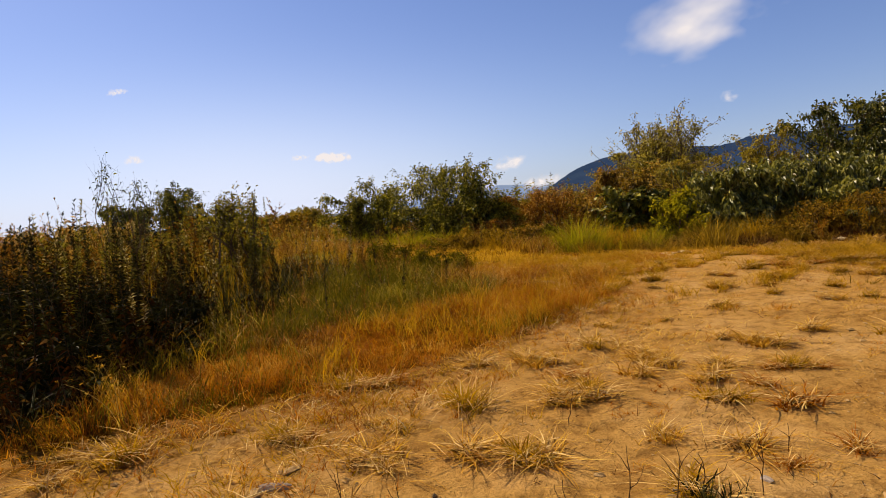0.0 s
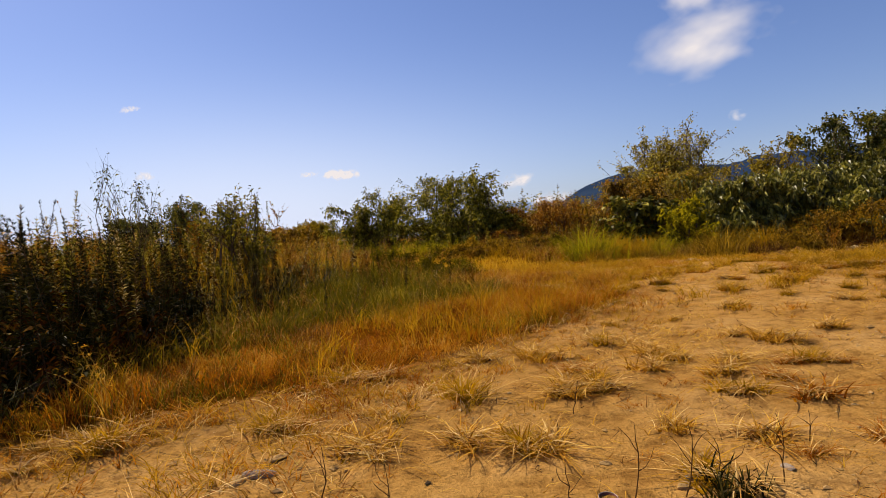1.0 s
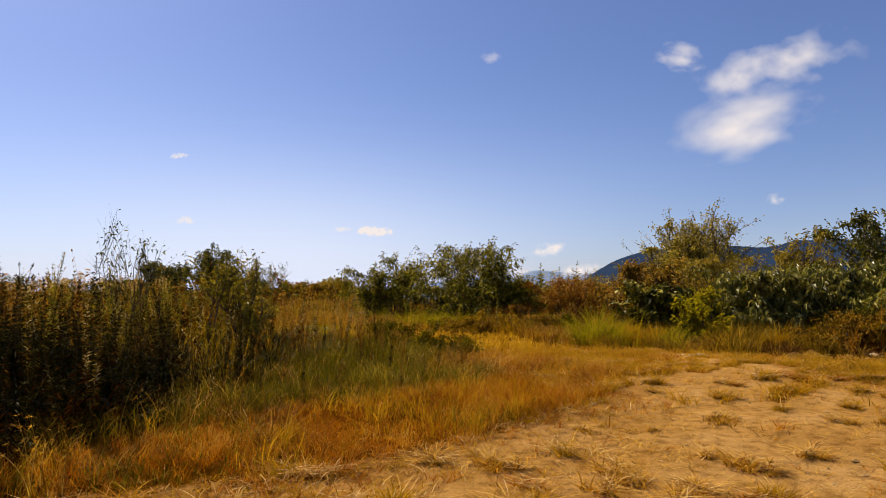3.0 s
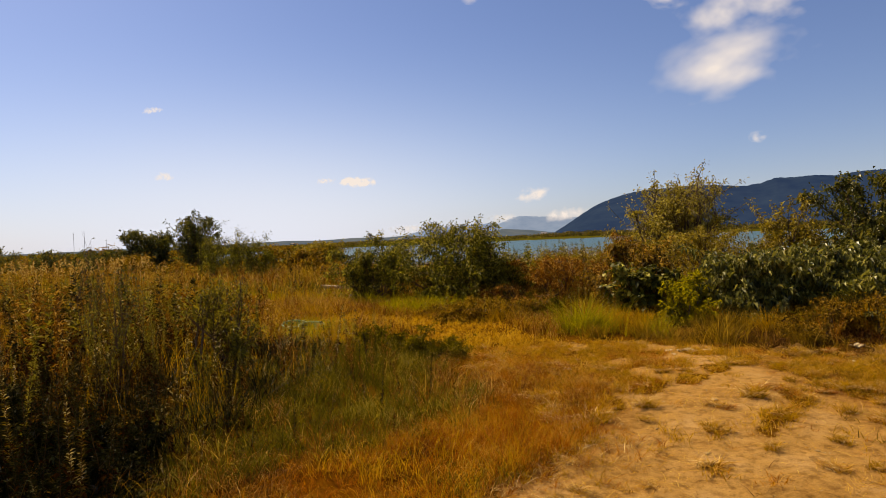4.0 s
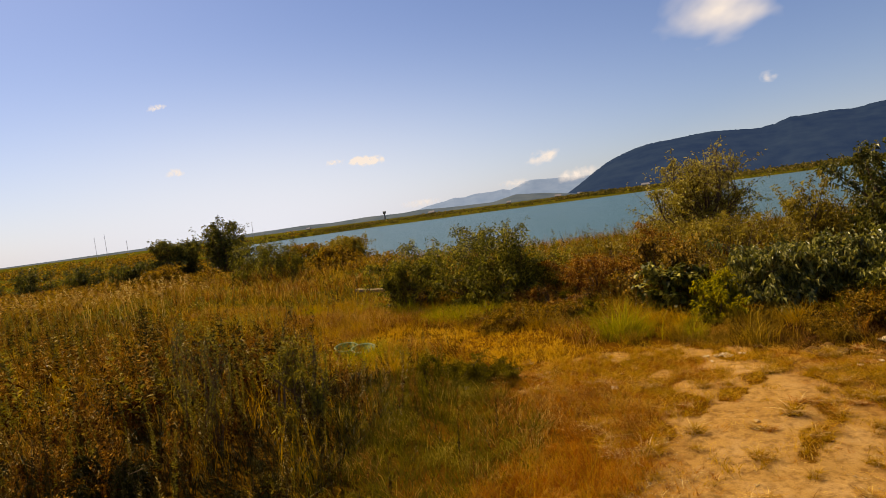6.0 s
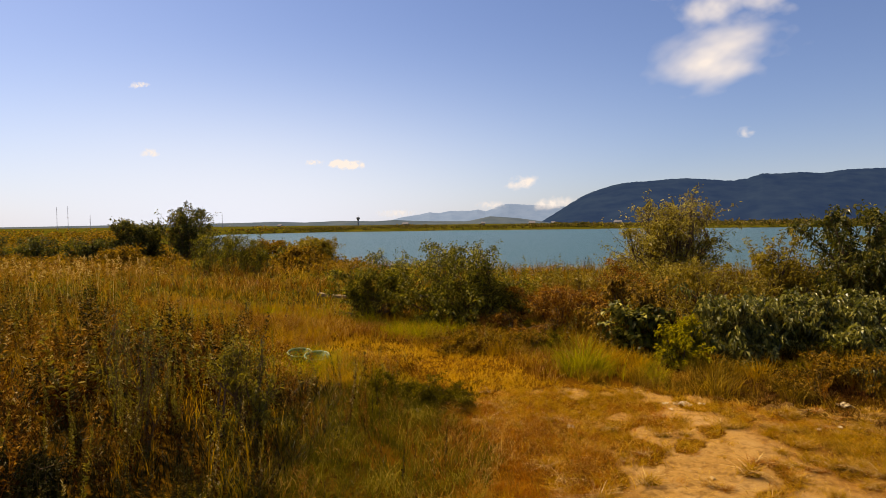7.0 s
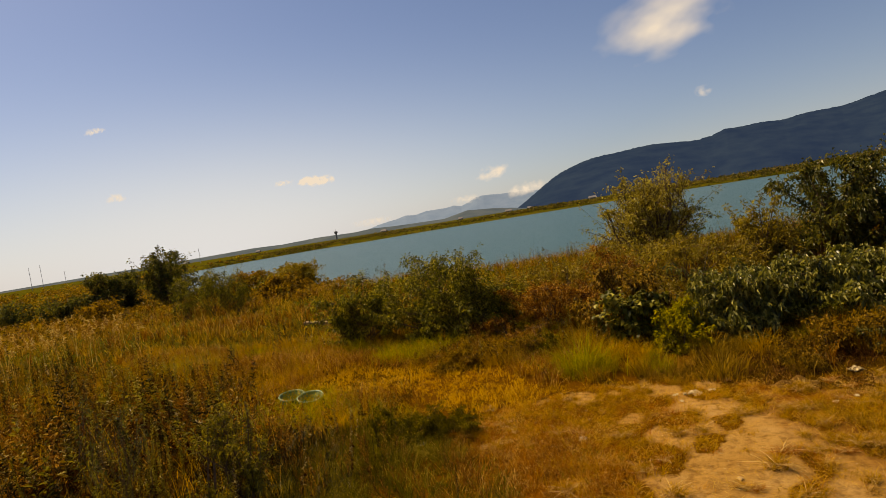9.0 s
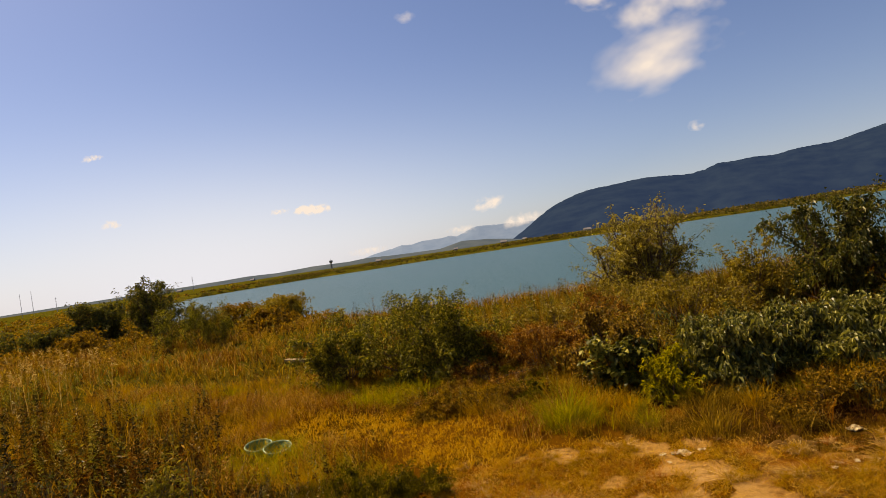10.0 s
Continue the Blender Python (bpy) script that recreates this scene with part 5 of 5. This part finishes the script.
def build_shrubs():
    shrub("bush", at_ground(-1.5, 22.6), 3.0, 4.2, BUSH, 601, "dense round green bush with thin twigs on top", "bush", 62, 400, 0.11, 0.45, 0.08, ragged=0.3)
    shrub("bush", at_ground(-4.5, 23.1), 2.55, 3.0, BUSH, 602, "open green bush with loose upright twigs", "bush", 34, 420, 0.1, 0.45, 0.1, ragged=0.5)
    shrub("bush", at_ground(-18.3, 57.0), 2.75, 5.2, OCHRE, 603, "rounded olive bush before the lake", "bush", 40, 400, 0.2, 0.45, 0.06)
    shrub("tree", at_ground(9.2, 33.0), 5.1, 5.1, AIRY, 604, "round grey-olive tree with a thin airy crown", "tree", 78, 360, 0.145, 0.4, 0.1, stems=4, ragged=0.2, open_top=0.2, trunk_r=0.09)
    for k, (x, y, h, w) in enumerate(((7.0, 17.5, 1.75, 3.4), (9.6, 17.2, 1.9, 3.4), (12.2, 16.8, 2.1, 3.4), (15.0, 16.0, 2.4, 3.6))):
        shrub("shrub", at_ground(x, y), h, w, BROAD, 605 + k, "dark shrub with broad drooping glossy leaves", "shrub", 44, 330, 0.13, 0.52, 0.08, False, 0.7, 6, group="broad-leaved shrubs")
    shrub("tree", at_ground(14.3, 26.0), 4.3, 4.4, DARKLEAF, 609, "dark green tree with loose branches of broad leaves", "tree", 54, 330, 0.17, 0.45, 0.15, False, 0.5, 3, trunk_r=0.07, ragged=0.35)
    shrub("tree", at_ground(18.6, 24.5), 4.1, 4.8, DARKLEAF, 610, "dark green tree with loose branches of broad leaves", "tree", 54, 330, 0.17, 0.45, 0.15, False, 0.5, 3, trunk_r=0.07, ragged=0.35)
    shrub("tree", at_ground(10.5, 23.4), 3.4, 2.2, OCHRE, 611, "small green tree with a narrow pointed crown", "tree", 28, 330, 0.12, 0.45, 0.15, stems=2, trunk_r=0.05)
    shrub("shrub", at_ground(4.1, 18.9), 2.15, 2.6, TANGLE, 612, "dark tangled bush with brown and green leaves", "shrub", 34, 360, 0.11, 0.5, 0.08, True, 0.5)
    shrub("shrub", at_ground(4.2, 17.7), 1.4, 1.6, BUSH, 613, "low shrub with pale round leaves", "shrub", 18, 170, 0.15, 0.75, 0.1, True, 0.4)
    shrub("shrub", at_ground(5.0, 16.3), 1.3, 1.3, LIME, 614, "bright yellow-green leafy shrub", "shrub", 24, 330, 0.09, 0.5, 0.05, False, 0.4)
    shrub("shrub", at_ground(7.0, 21.5), 2.4, 4.4, OCHRE, 615, "ochre and olive scrub behind the shrubs", "shrub", 40, 420, 0.1, 0.4, 0.08)
    shrub("shrub", at_ground(2.2, 21.6), 1.7, 3.4, BROWN, 616, "rusty brown scrub beside the bush", "shrub", 34, 420, 0.08, 0.4, 0.05)
    shrub("shrub", at_ground(5.0, 24.0), 2.3, 2.4, BROWN, 621, "rust-orange scrub at the foot of the airy tree", "shrub", 26, 300, 0.09, 0.4, 0.08)
    shrub("shrub", at_ground(0.6, 20.2), 1.0, 2.6, BROWN, 617, "low rusty brown scrub", "shrub", 16, 260, 0.07, 0.4, 0.05)
    shrub("tree", at_ground(-32.2, 60), 5.3, 4.6, DARKLEAF, 618, "dark green tree with a ragged spreading top", "tree", 46, 240, 0.25, 0.45, 0.2, stems=3, trunk_r=0.08, ragged=0.75)
    shrub("tree", at_ground(-38.4, 60.5), 4.4, 5.2, DARKLEAF, 619, "dark round green tree", "tree", 48, 270, 0.26, 0.45, 0.12, stems=3, trunk_r=0.08, ragged=0.5)
    for k, (x, y, h, w, mat) in enumerate(((-46, 64, 3.2, 5, TANGLE), (-54, 66, 3.0, 5, DARKLEAF), (-61, 66, 3.6, 5, DARKLEAF), (-42, 58, 2.6, 4, DARKLEAF), (-28, 62, 2.8, 5, DARKLEAF), (-24, 60, 2.4, 5, TANGLE), (-20, 58, 2.2, 5, BUSH),
                                           (-70, 66, 3.4, 6, DARKLEAF), (-35, 54, 2.0, 5, TANGLE), (-17, 50, 2.0, 4, TANGLE))):
        shrub("bush", at_ground(x, y), h, w, mat, 640 + k, "bush in the scrub towards the lake", "bush", 26, 130, 0.28, 0.45, 0.05, group="bushes before the lake")
    for k, (x, y, h, w, mat, label) in enumerate(((0.9, 23.6, 1.5, 3.0, BUSH, "low green bush in the shrub belt"), (3.2, 24.4, 1.8, 3.2, OCHRE, "olive bush in the shrub belt"),
                                                  (5.6, 26.5, 2.2, 3.4, OCHRE, "olive bush in the shrub belt"))):
        shrub("bush", at_ground(x, y), h, w, mat, 670 + k, label, "bush", 24, 260, 0.11, 0.45, 0.05, group="bushes of the shrub belt")
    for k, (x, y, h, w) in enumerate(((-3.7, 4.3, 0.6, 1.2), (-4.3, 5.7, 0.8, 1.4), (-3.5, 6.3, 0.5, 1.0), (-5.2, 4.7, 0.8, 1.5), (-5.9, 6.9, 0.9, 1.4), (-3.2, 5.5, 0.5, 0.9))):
        shrub("shrub", at_ground(x, y), h, w, DARKWEED_SHADE, 680 + k, "dense leafy green shrub below the weeds, coloured dark for shade", "shrub", 22, 330, 0.065, 0.4, 0.05, group="shrubs below the weeds")
    for k, (x, y, h, w, mat) in enumerate(((6.3, 16.2, 0.75, 1.2, BROAD), (8.3, 15.9, 0.8, 1.3, BUSH), (10.1, 15.3, 0.9, 1.5, BROAD), (4.7, 16.4, 0.6, 1.0, BUSH), (8.3, 13.9, 1.0, 1.5, TANGLE), (9.6, 13.4, 1.1, 1.8, BROAD), (7.2, 14.3, 0.8, 1.3, TANGLE),
                                           (6.6, 13.9, 0.4, 1.0, TANGLE), (11.2, 12.9, 0.7, 1.6, TANGLE), (8.6, 14.2, 0.55, 1.2, BROAD), (10.6, 13.9, 0.7, 1.4, GREEN), (9.0, 12.2, 0.35, 1.2, TANGLE), (12.6, 13.6, 0.8, 1.6, BROAD))):
        shrub("shrub", at_ground(x, y), h, w, mat, 690 + k, "low undergrowth shrub at the foot of the broad-leaved shrubs", "shrub", 16, 190, 0.075, 0.45, 0.05, trunk_r=0.012, group="undergrowth of the shrub belt")
    for k, (x, y, h, w) in enumerate(((-22.6, 44.5, 3.3, 2.6), (-20.2, 44.0, 3.6, 2.4), (-18.2, 43.6, 3.4, 1.8))):
        shrub("willow_scrub", at_ground(x, y), h, w, BUSH, 730 + k, "thin wispy yellow-green willow scrub before the lake", "shrub", 30, 110, 0.2, 0.16, 0.15, droop=0.1, stems=9, trunk_r=0.015, group="wispy scrub before the lake")
    g = rs(744)
    for k in range(16):
        x, y = g.uniform(-2.2, 2.0), g.uniform(17.2, 21.0)
        shrub("shrub", at_ground(x, y), g.uniform(0.35, 0.65), g.uniform(0.9, 1.6), (TANGLE, GREEN, ROUGH, TANGLE)[k % 4], 745 + k, "low olive-brown scrub in the meadow before the bushes", "shrub", 13, 140, 0.075, 0.38, 0.05, trunk_r=0.01, group="low scrub in the meadow")
    # the airy sprig over the weeds
    shrub("sapling", at_ground(-5.55, 9.3), 2.5, 1.1, DARKLEAF, 660, "thin open sapling with small leaves above the weeds", "sapling", 15, 22, 0.07, 0.4, 0.6, stems=2, trunk_r=0.012, ragged=0.5)
    shrub("shrub", at_ground(-1.7, 12.3), 0.75, 1.3, GREEN, 661, "low dark green bush at the edge of the weeds", "shrub", 26, 300, 0.06, 0.35, 0.05, trunk_r=0.01)
    shrub("shrub", at_ground(-0.75, 12.7), 0.45, 1.2, GREEN, 662, "low dark green bush beside the rusty grass", "shrub", 24, 260, 0.05, 0.35, 0.05, trunk_r=0.01)
    shrub("shrub", at_ground(-4.0, 9.7), 1.85, 1.2, OLIVE, 663, "bushy olive weed clump", "shrub", 22, 260, 0.07, 0.35, 0.08)


# ---------------------------------------------------------------- small things
def stone_mesh(seed, mat):
    bm = bmesh.new()
    bmesh.ops.create_icosphere(bm, subdivisions=2, radius=1)
    rng = rs(seed)
    cuts = unit(rng.normal(0, 1, (9, 3)))
    far = rng.uniform(0.4, 0.85, 9)
    for v in bm.verts:
        for c, f in zip(cuts, far):
            d = v.co.dot(Vector(c))
            if d > f:
                v.co -= Vector(c) * (d - f)
    me = bpy.data.meshes.new("stone")
    bm.to_mesh(me)
    bm.free()
    me.materials.append(mat)
    return me


def build_small():
    grey = plain("grey_stone", (0.24, 0.18, 0.13), (0.42, 0.34, 0.27), 9.0, 0.85, 0.5, 0.02)
    tan = plain("tan_stone", (0.3, 0.18, 0.06), (0.46, 0.3, 0.13), 12.0, 0.85, 0.5, 0.02)
    shapes = [stone_mesh(700 + k, grey if k % 3 == 0 else tan) for k in range(5)]
    for k, (x, y, a, b, c) in enumerate(((-0.92, 2.87, 0.1, 0.055, 0.04), (-0.9, 3.06, 0.07, 0.035, 0.025), (-1.0, 2.8, 0.06, 0.04, 0.03), (1.1, 2.68, 0.08, 0.05, 0.04), (1.02, 2.6, 0.045, 0.03, 0.022), (1.5, 2.75, 0.04, 0.03, 0.018), (0.75, 2.9, 0.03, 0.025, 0.015), (2.6, 3.4, 0.05, 0.04, 0.02),
                                         (1.63, 11.4, 0.1, 0.07, 0.05), (4.15, 12.9, 0.08, 0.06, 0.05), (-1.4, 12.1, 0.11, 0.08, 0.07), (3.4, 9.0, 0.06, 0.05, 0.03))):
        ob = new("stone", shapes[k % 5])
        ob.matrix_basis = pose(x, y, float(ground_z(x, y)) + c * 0.1, 0, 0, 57 * k) @ Matrix.Diagonal((a, b, c, 1))
        tagged(ob, "angular weathered stone half sunk in the sand", "stone", "stones on the sand")
    rng = rs(71)
    bits = np.array([(1, 0, 0), (-0.4, 0.8, 0), (-0.6, -0.7, 0), (0.1, 0.1, 0.7), (0, 0, -0.5)], float)
    tri = np.array([(0, 1, 3), (1, 2, 3), (2, 0, 3), (1, 0, 4), (2, 1, 4), (0, 2, 4)])
    x, y = scatter(rng, [(-3, 1.5), (6, 1.5), (8.5, 12), (1, 14), (0, 6)], 120, lambda x, y: (depth_in(SAND, x, y) > -0.3) * step(-0.2, 0.9, wave(x, y, 1.3, 71) + 0.4))
    n = len(x)
    s, a = rng.gamma(1.4, 0.0045, n) + 0.0025, rng.uniform(0, 6.28, n)
    V = bits[None] * s[:, None, None] * rng.uniform(0.6, 1.4, (n, 1, 3)) * np.array([1, 1, 0.6])
    c, q = np.cos(a)[:, None], np.sin(a)[:, None]
    V = np.stack([V[:, :, 0] * c - V[:, :, 1] * q, V[:, :, 0] * q + V[:, :, 1] * c, V[:, :, 2]], 2) + np.stack([x, y, ground_z(x, y) + s * 0.2], 1)[:, None]
    T = (np.arange(n)[:, None, None] * 5 + tri[None]).reshape(-1, 3)
    tagged(new("pebbles", mesh_from("pebbles", V.reshape(-1, 3), T, [tan])), "small tan pebbles and crumbs of earth on the sand", "pebbles", kind="stuff")

    # bare forked stalks standing in the sand
    for k, (x, y, tall) in enumerate(((0.78, 2.43, 0.34), (1.0, 2.5, 0.3), (1.16, 2.62, 0.2), (1.42, 2.6, 0.3), (-0.5, 2.5, 0.26), (-0.2, 2.45, 0.22), (0.55, 2.4, 0.2), (0.68, 3.6, 0.2), (1.75, 3.1, 0.16))):
        g = rs(780 + k)
        ob = new("dry_stalk")
        ob.location = (x, y, float(ground_z(x, y)) - 0.01)
        top = np.array([g.normal(0, 0.12), g.normal(0, 0.06), 1.0]) * tall
        (v, t), line = limb((0, 0, 0), top, 0.0035, 0.0012, g, 5, 0.05, 5)
        part("stem", v, t, STEM, ob)
        for q in (2, 3):
            a = line[q]
            (v, t), _ = limb(a, a + np.array([g.choice([-1, 1]) * g.uniform(0.15, 0.4), g.normal(0, 0.15), g.uniform(0.25, 0.5)]) * tall, 0.0022, 0.0008, g, 3, 0.08, 4)
            part("side_stem", v, t, STEM, ob)
        tagged(ob, "bare forked dry stalk standing in the sand", "dry stalk", "dry stalks on the sand")

    # half-buried can
    rust = plain("rusty_tin", (0.09, 0.02, 0.012), (0.17, 0.045, 0.03), 30.0, 0.5, 0.3, 0.003, 0.4)
    pale_rim = plain("worn_tin_rim", (0.3, 0.22, 0.16), (0.5, 0.4, 0.3), 40.0, 0.4, 0.2, 0.002, 0.5)
    can = new("tin_can")
    can.matrix_basis = pose(0.7, 2.52, float(ground_z(0.7, 2.52)) - 0.024, 5, 3, 0)
    ang = np.arange(24) * 2 * np.pi / 24
    prof = [(0.0, 0.012), (0.034, 0.012), (0.036, 0.028), (0.039, 0.03), (0.04, -0.03)]
    V = np.concatenate([np.stack([r * np.cos(ang), r * np.sin(ang), np.full(24, z)], 1) for r, z in prof])
    i = np.arange(24)
    j = (i + 1) % 24
    T = np.concatenate([np.concatenate([np.stack([q * 24 + i, q * 24 + j, q * 24 + 24 + j], 1), np.stack([q * 24 + i, q * 24 + 24 + j, q * 24 + 24 + i], 1)]) for q in range(4)])
    part("body", V, T, rust, can, "", True)
    ring = np.stack([0.0385 * np.cos(ang), 0.0385 * np.sin(ang), np.full(24, 0.03)], 1)
    part("rim", *tubes(ring, np.roll(ring, -1, 0), np.full(24, 0.002), np.full(24, 0.002), 6), pale_rim, can, "pale worn rim", True)
    tagged(can, "dark red rusty tin can half buried in sand", "can")

    # scraps of pale plastic
    white = plain("pale_plastic_scrap", (0.42, 0.3, 0.12), (0.6, 0.46, 0.24), 14.0, 0.5, 0.4, 0.02)
    for k, (x, y, s) in enumerate(((7.3, 13.05, 0.3), (6.05, 11.5, 0.13), (6.5, 11.65, 0.11), (5.45, 9.85, 0.1), (-5.7, 28.2, 0.22), (-5.4, 28.8, 0.3), (5.0, 8.6, 0.06), (3.75, 12.6, 0.09), (4.1, 13.0, 0.34), (4.5, 13.1, 0.14), (3.75, 13.05, 0.12), (1.6, 11.35, 0.16))):
        g = rs(720 + k)
        N = 8
        U, W = np.meshgrid(np.linspace(-0.5, 0.5, N), np.linspace(-0.35, 0.35, N))
        Z = 0.1 + 0.1 * g.rand(N, N) + 0.06 * np.sin(U * 9 + k)
        top = np.stack([U.ravel() + g.normal(0, 0.03, N * N), W.ravel() + g.normal(0, 0.03, N * N), Z.ravel()], 1) * s
        low = top - np.array([0, 0, 0.05 * s])
        i = (np.arange(N - 1)[:, None] * N + np.arange(N - 1)[None]).ravel()
        t = np.concatenate([np.stack([i, i + 1, i + N + 1], 1), np.stack([i, i + N + 1, i + N], 1)])
        V, T = joined([(top, t), (low, t[:, ::-1])])
        ob = new("plastic_scrap", mesh_from("plastic_scrap", V, T, [white]))
        ob.matrix_basis = pose(x, y, float(ground_z(x, y)) - 0.03 * s, 0, 0, 40 * k)
        tagged(ob, "crumpled pale plastic scrap lying on the ground", "litter", "scraps of litter")

    # two green plastic tubs in the grass
    green = plain("green_plastic", (0.04, 0.11, 0.02), (0.07, 0.18, 0.035), 6.0, 0.4, 0.1, 0.005)
    rimm = plain("sunbleached_green_rim", (0.2, 0.34, 0.12), (0.36, 0.5, 0.22), 6.0, 0.4, 0.1, 0.005)
    for k, (x, y, turn) in enumerate(((-4.78, 16.1, 0), (-5.4, 16.45, 40))):
        tub = new("plastic_tub")
        tub.matrix_basis = pose(x, y, float(ground_z(x, y)) - 0.03, 9, 3 - 5 * k, turn)
        ang = np.linspace(0, 2 * np.pi, 37)[:-1]
        prof = [(0.0, 0.02), (0.3, 0.02), (0.335, 0.2), (0.325, 0.2), (0.29, 0.035), (0.0, 0.035)]
        V = np.concatenate([np.stack([r * np.cos(ang), r * np.sin(ang), np.full(36, z)], 1) for r, z in prof])
        i = np.arange(36)
        j = (i + 1) % 36
        T = np.concatenate([np.concatenate([np.stack([q * 36 + i, q * 36 + j, q * 36 + 36 + j], 1), np.stack([q * 36 + i, q * 36 + 36 + j, q * 36 + 36 + i], 1)]) for q in range(5)])
        part("body", V, T, green, tub, "", True)
        ring = np.stack([0.335 * np.cos(ang), 0.335 * np.sin(ang), np.full(36, 0.205)], 1)
        V, T = tubes(ring, np.roll(ring, -1, 0), np.full(36, 0.017), np.full(36, 0.017), 8)
        part("rim", V, T, rimm, tub, "pale green rolled rim", True)
        tagged(tub, "round green plastic tub with a pale rim in the grass", "tub", "tubs in the grass")

    # weathered plank before the bushes
    grey_wood = plain("weathered_plank", (0.22, 0.14, 0.07), (0.36, 0.26, 0.15), 5.0, 0.85, 0.4, 0.01)
    bm = bmesh.new()
    bmesh.ops.create_cube(bm, size=1)
    bmesh.ops.scale(bm, vec=(4.0, 0.3, 0.15), verts=bm.verts)
    bmesh.ops.subdivide_edges(bm, edges=[e for e in bm.edges if abs((e.verts[0].co - e.verts[1].co).x) > 1], cuts=8)
    for v in bm.verts:
        v.co.z += 0.02 * math.sin(v.co.x * 2.1)
        v.co.y += 0.015 * math.sin(v.co.x * 3.3)
    bmesh.ops.bevel(bm, geom=list(bm.edges), offset=0.012, segments=1, affect="EDGES")
    me = bpy.data.meshes.new("plank")
    bm.to_mesh(me)
    bm.free()
    me.materials.append(grey_wood)
    plank = new("plank", me)
    plank.matrix_basis = pose(-7.7, 30.1, float(ground_z(-7.7, 30.1)) + 0.07, 0, 0, -30)
    tagged(plank, "long weathered wooden plank lying before the bushes", "plank")

    # heap of dry earth
    earth = plain("dry_earth", (0.07, 0.03, 0.005), (0.17, 0.085, 0.015), 5.0, 0.95, 0.7, 0.05)
    R, A = np.meshgrid(np.linspace(0, 1, 9), np.linspace(0, 2 * np.pi, 29)[:-1])
    r, a = R.ravel(), A.ravel()
    px, py = 0.5 * r * np.cos(a), 0.26 * r * np.sin(a)
    V = np.stack([px, py, 0.13 * (1 - r**2) * (1 + 0.5 * wave(px, py, 11, 5)) - 0.03 * r], 1)
    i = (np.arange(28)[:, None] * 9 + np.arange(8)[None]).ravel()
    j = (i + 9) % 252
    T = np.concatenate([np.stack([i, i + 1, j + 1], 1), np.stack([i, j + 1, j], 1)])
    ob = new("earth_mound", mesh_from("earth_mound", V, T, [earth], None, True))
    ob.location = (6.0, 12.75, float(ground_z(6.0, 12.75)))
    tagged(ob, "low heap of dry brown earth at the foot of the shrubs", "earth heap")


build_ground()
build_water()
build_distance()
far_bank()
left_scrub()
far_houses()
far_tower()
build_grass()
build_weeds()
build_shrubs()
build_tufts()
build_stalks()
build_small()
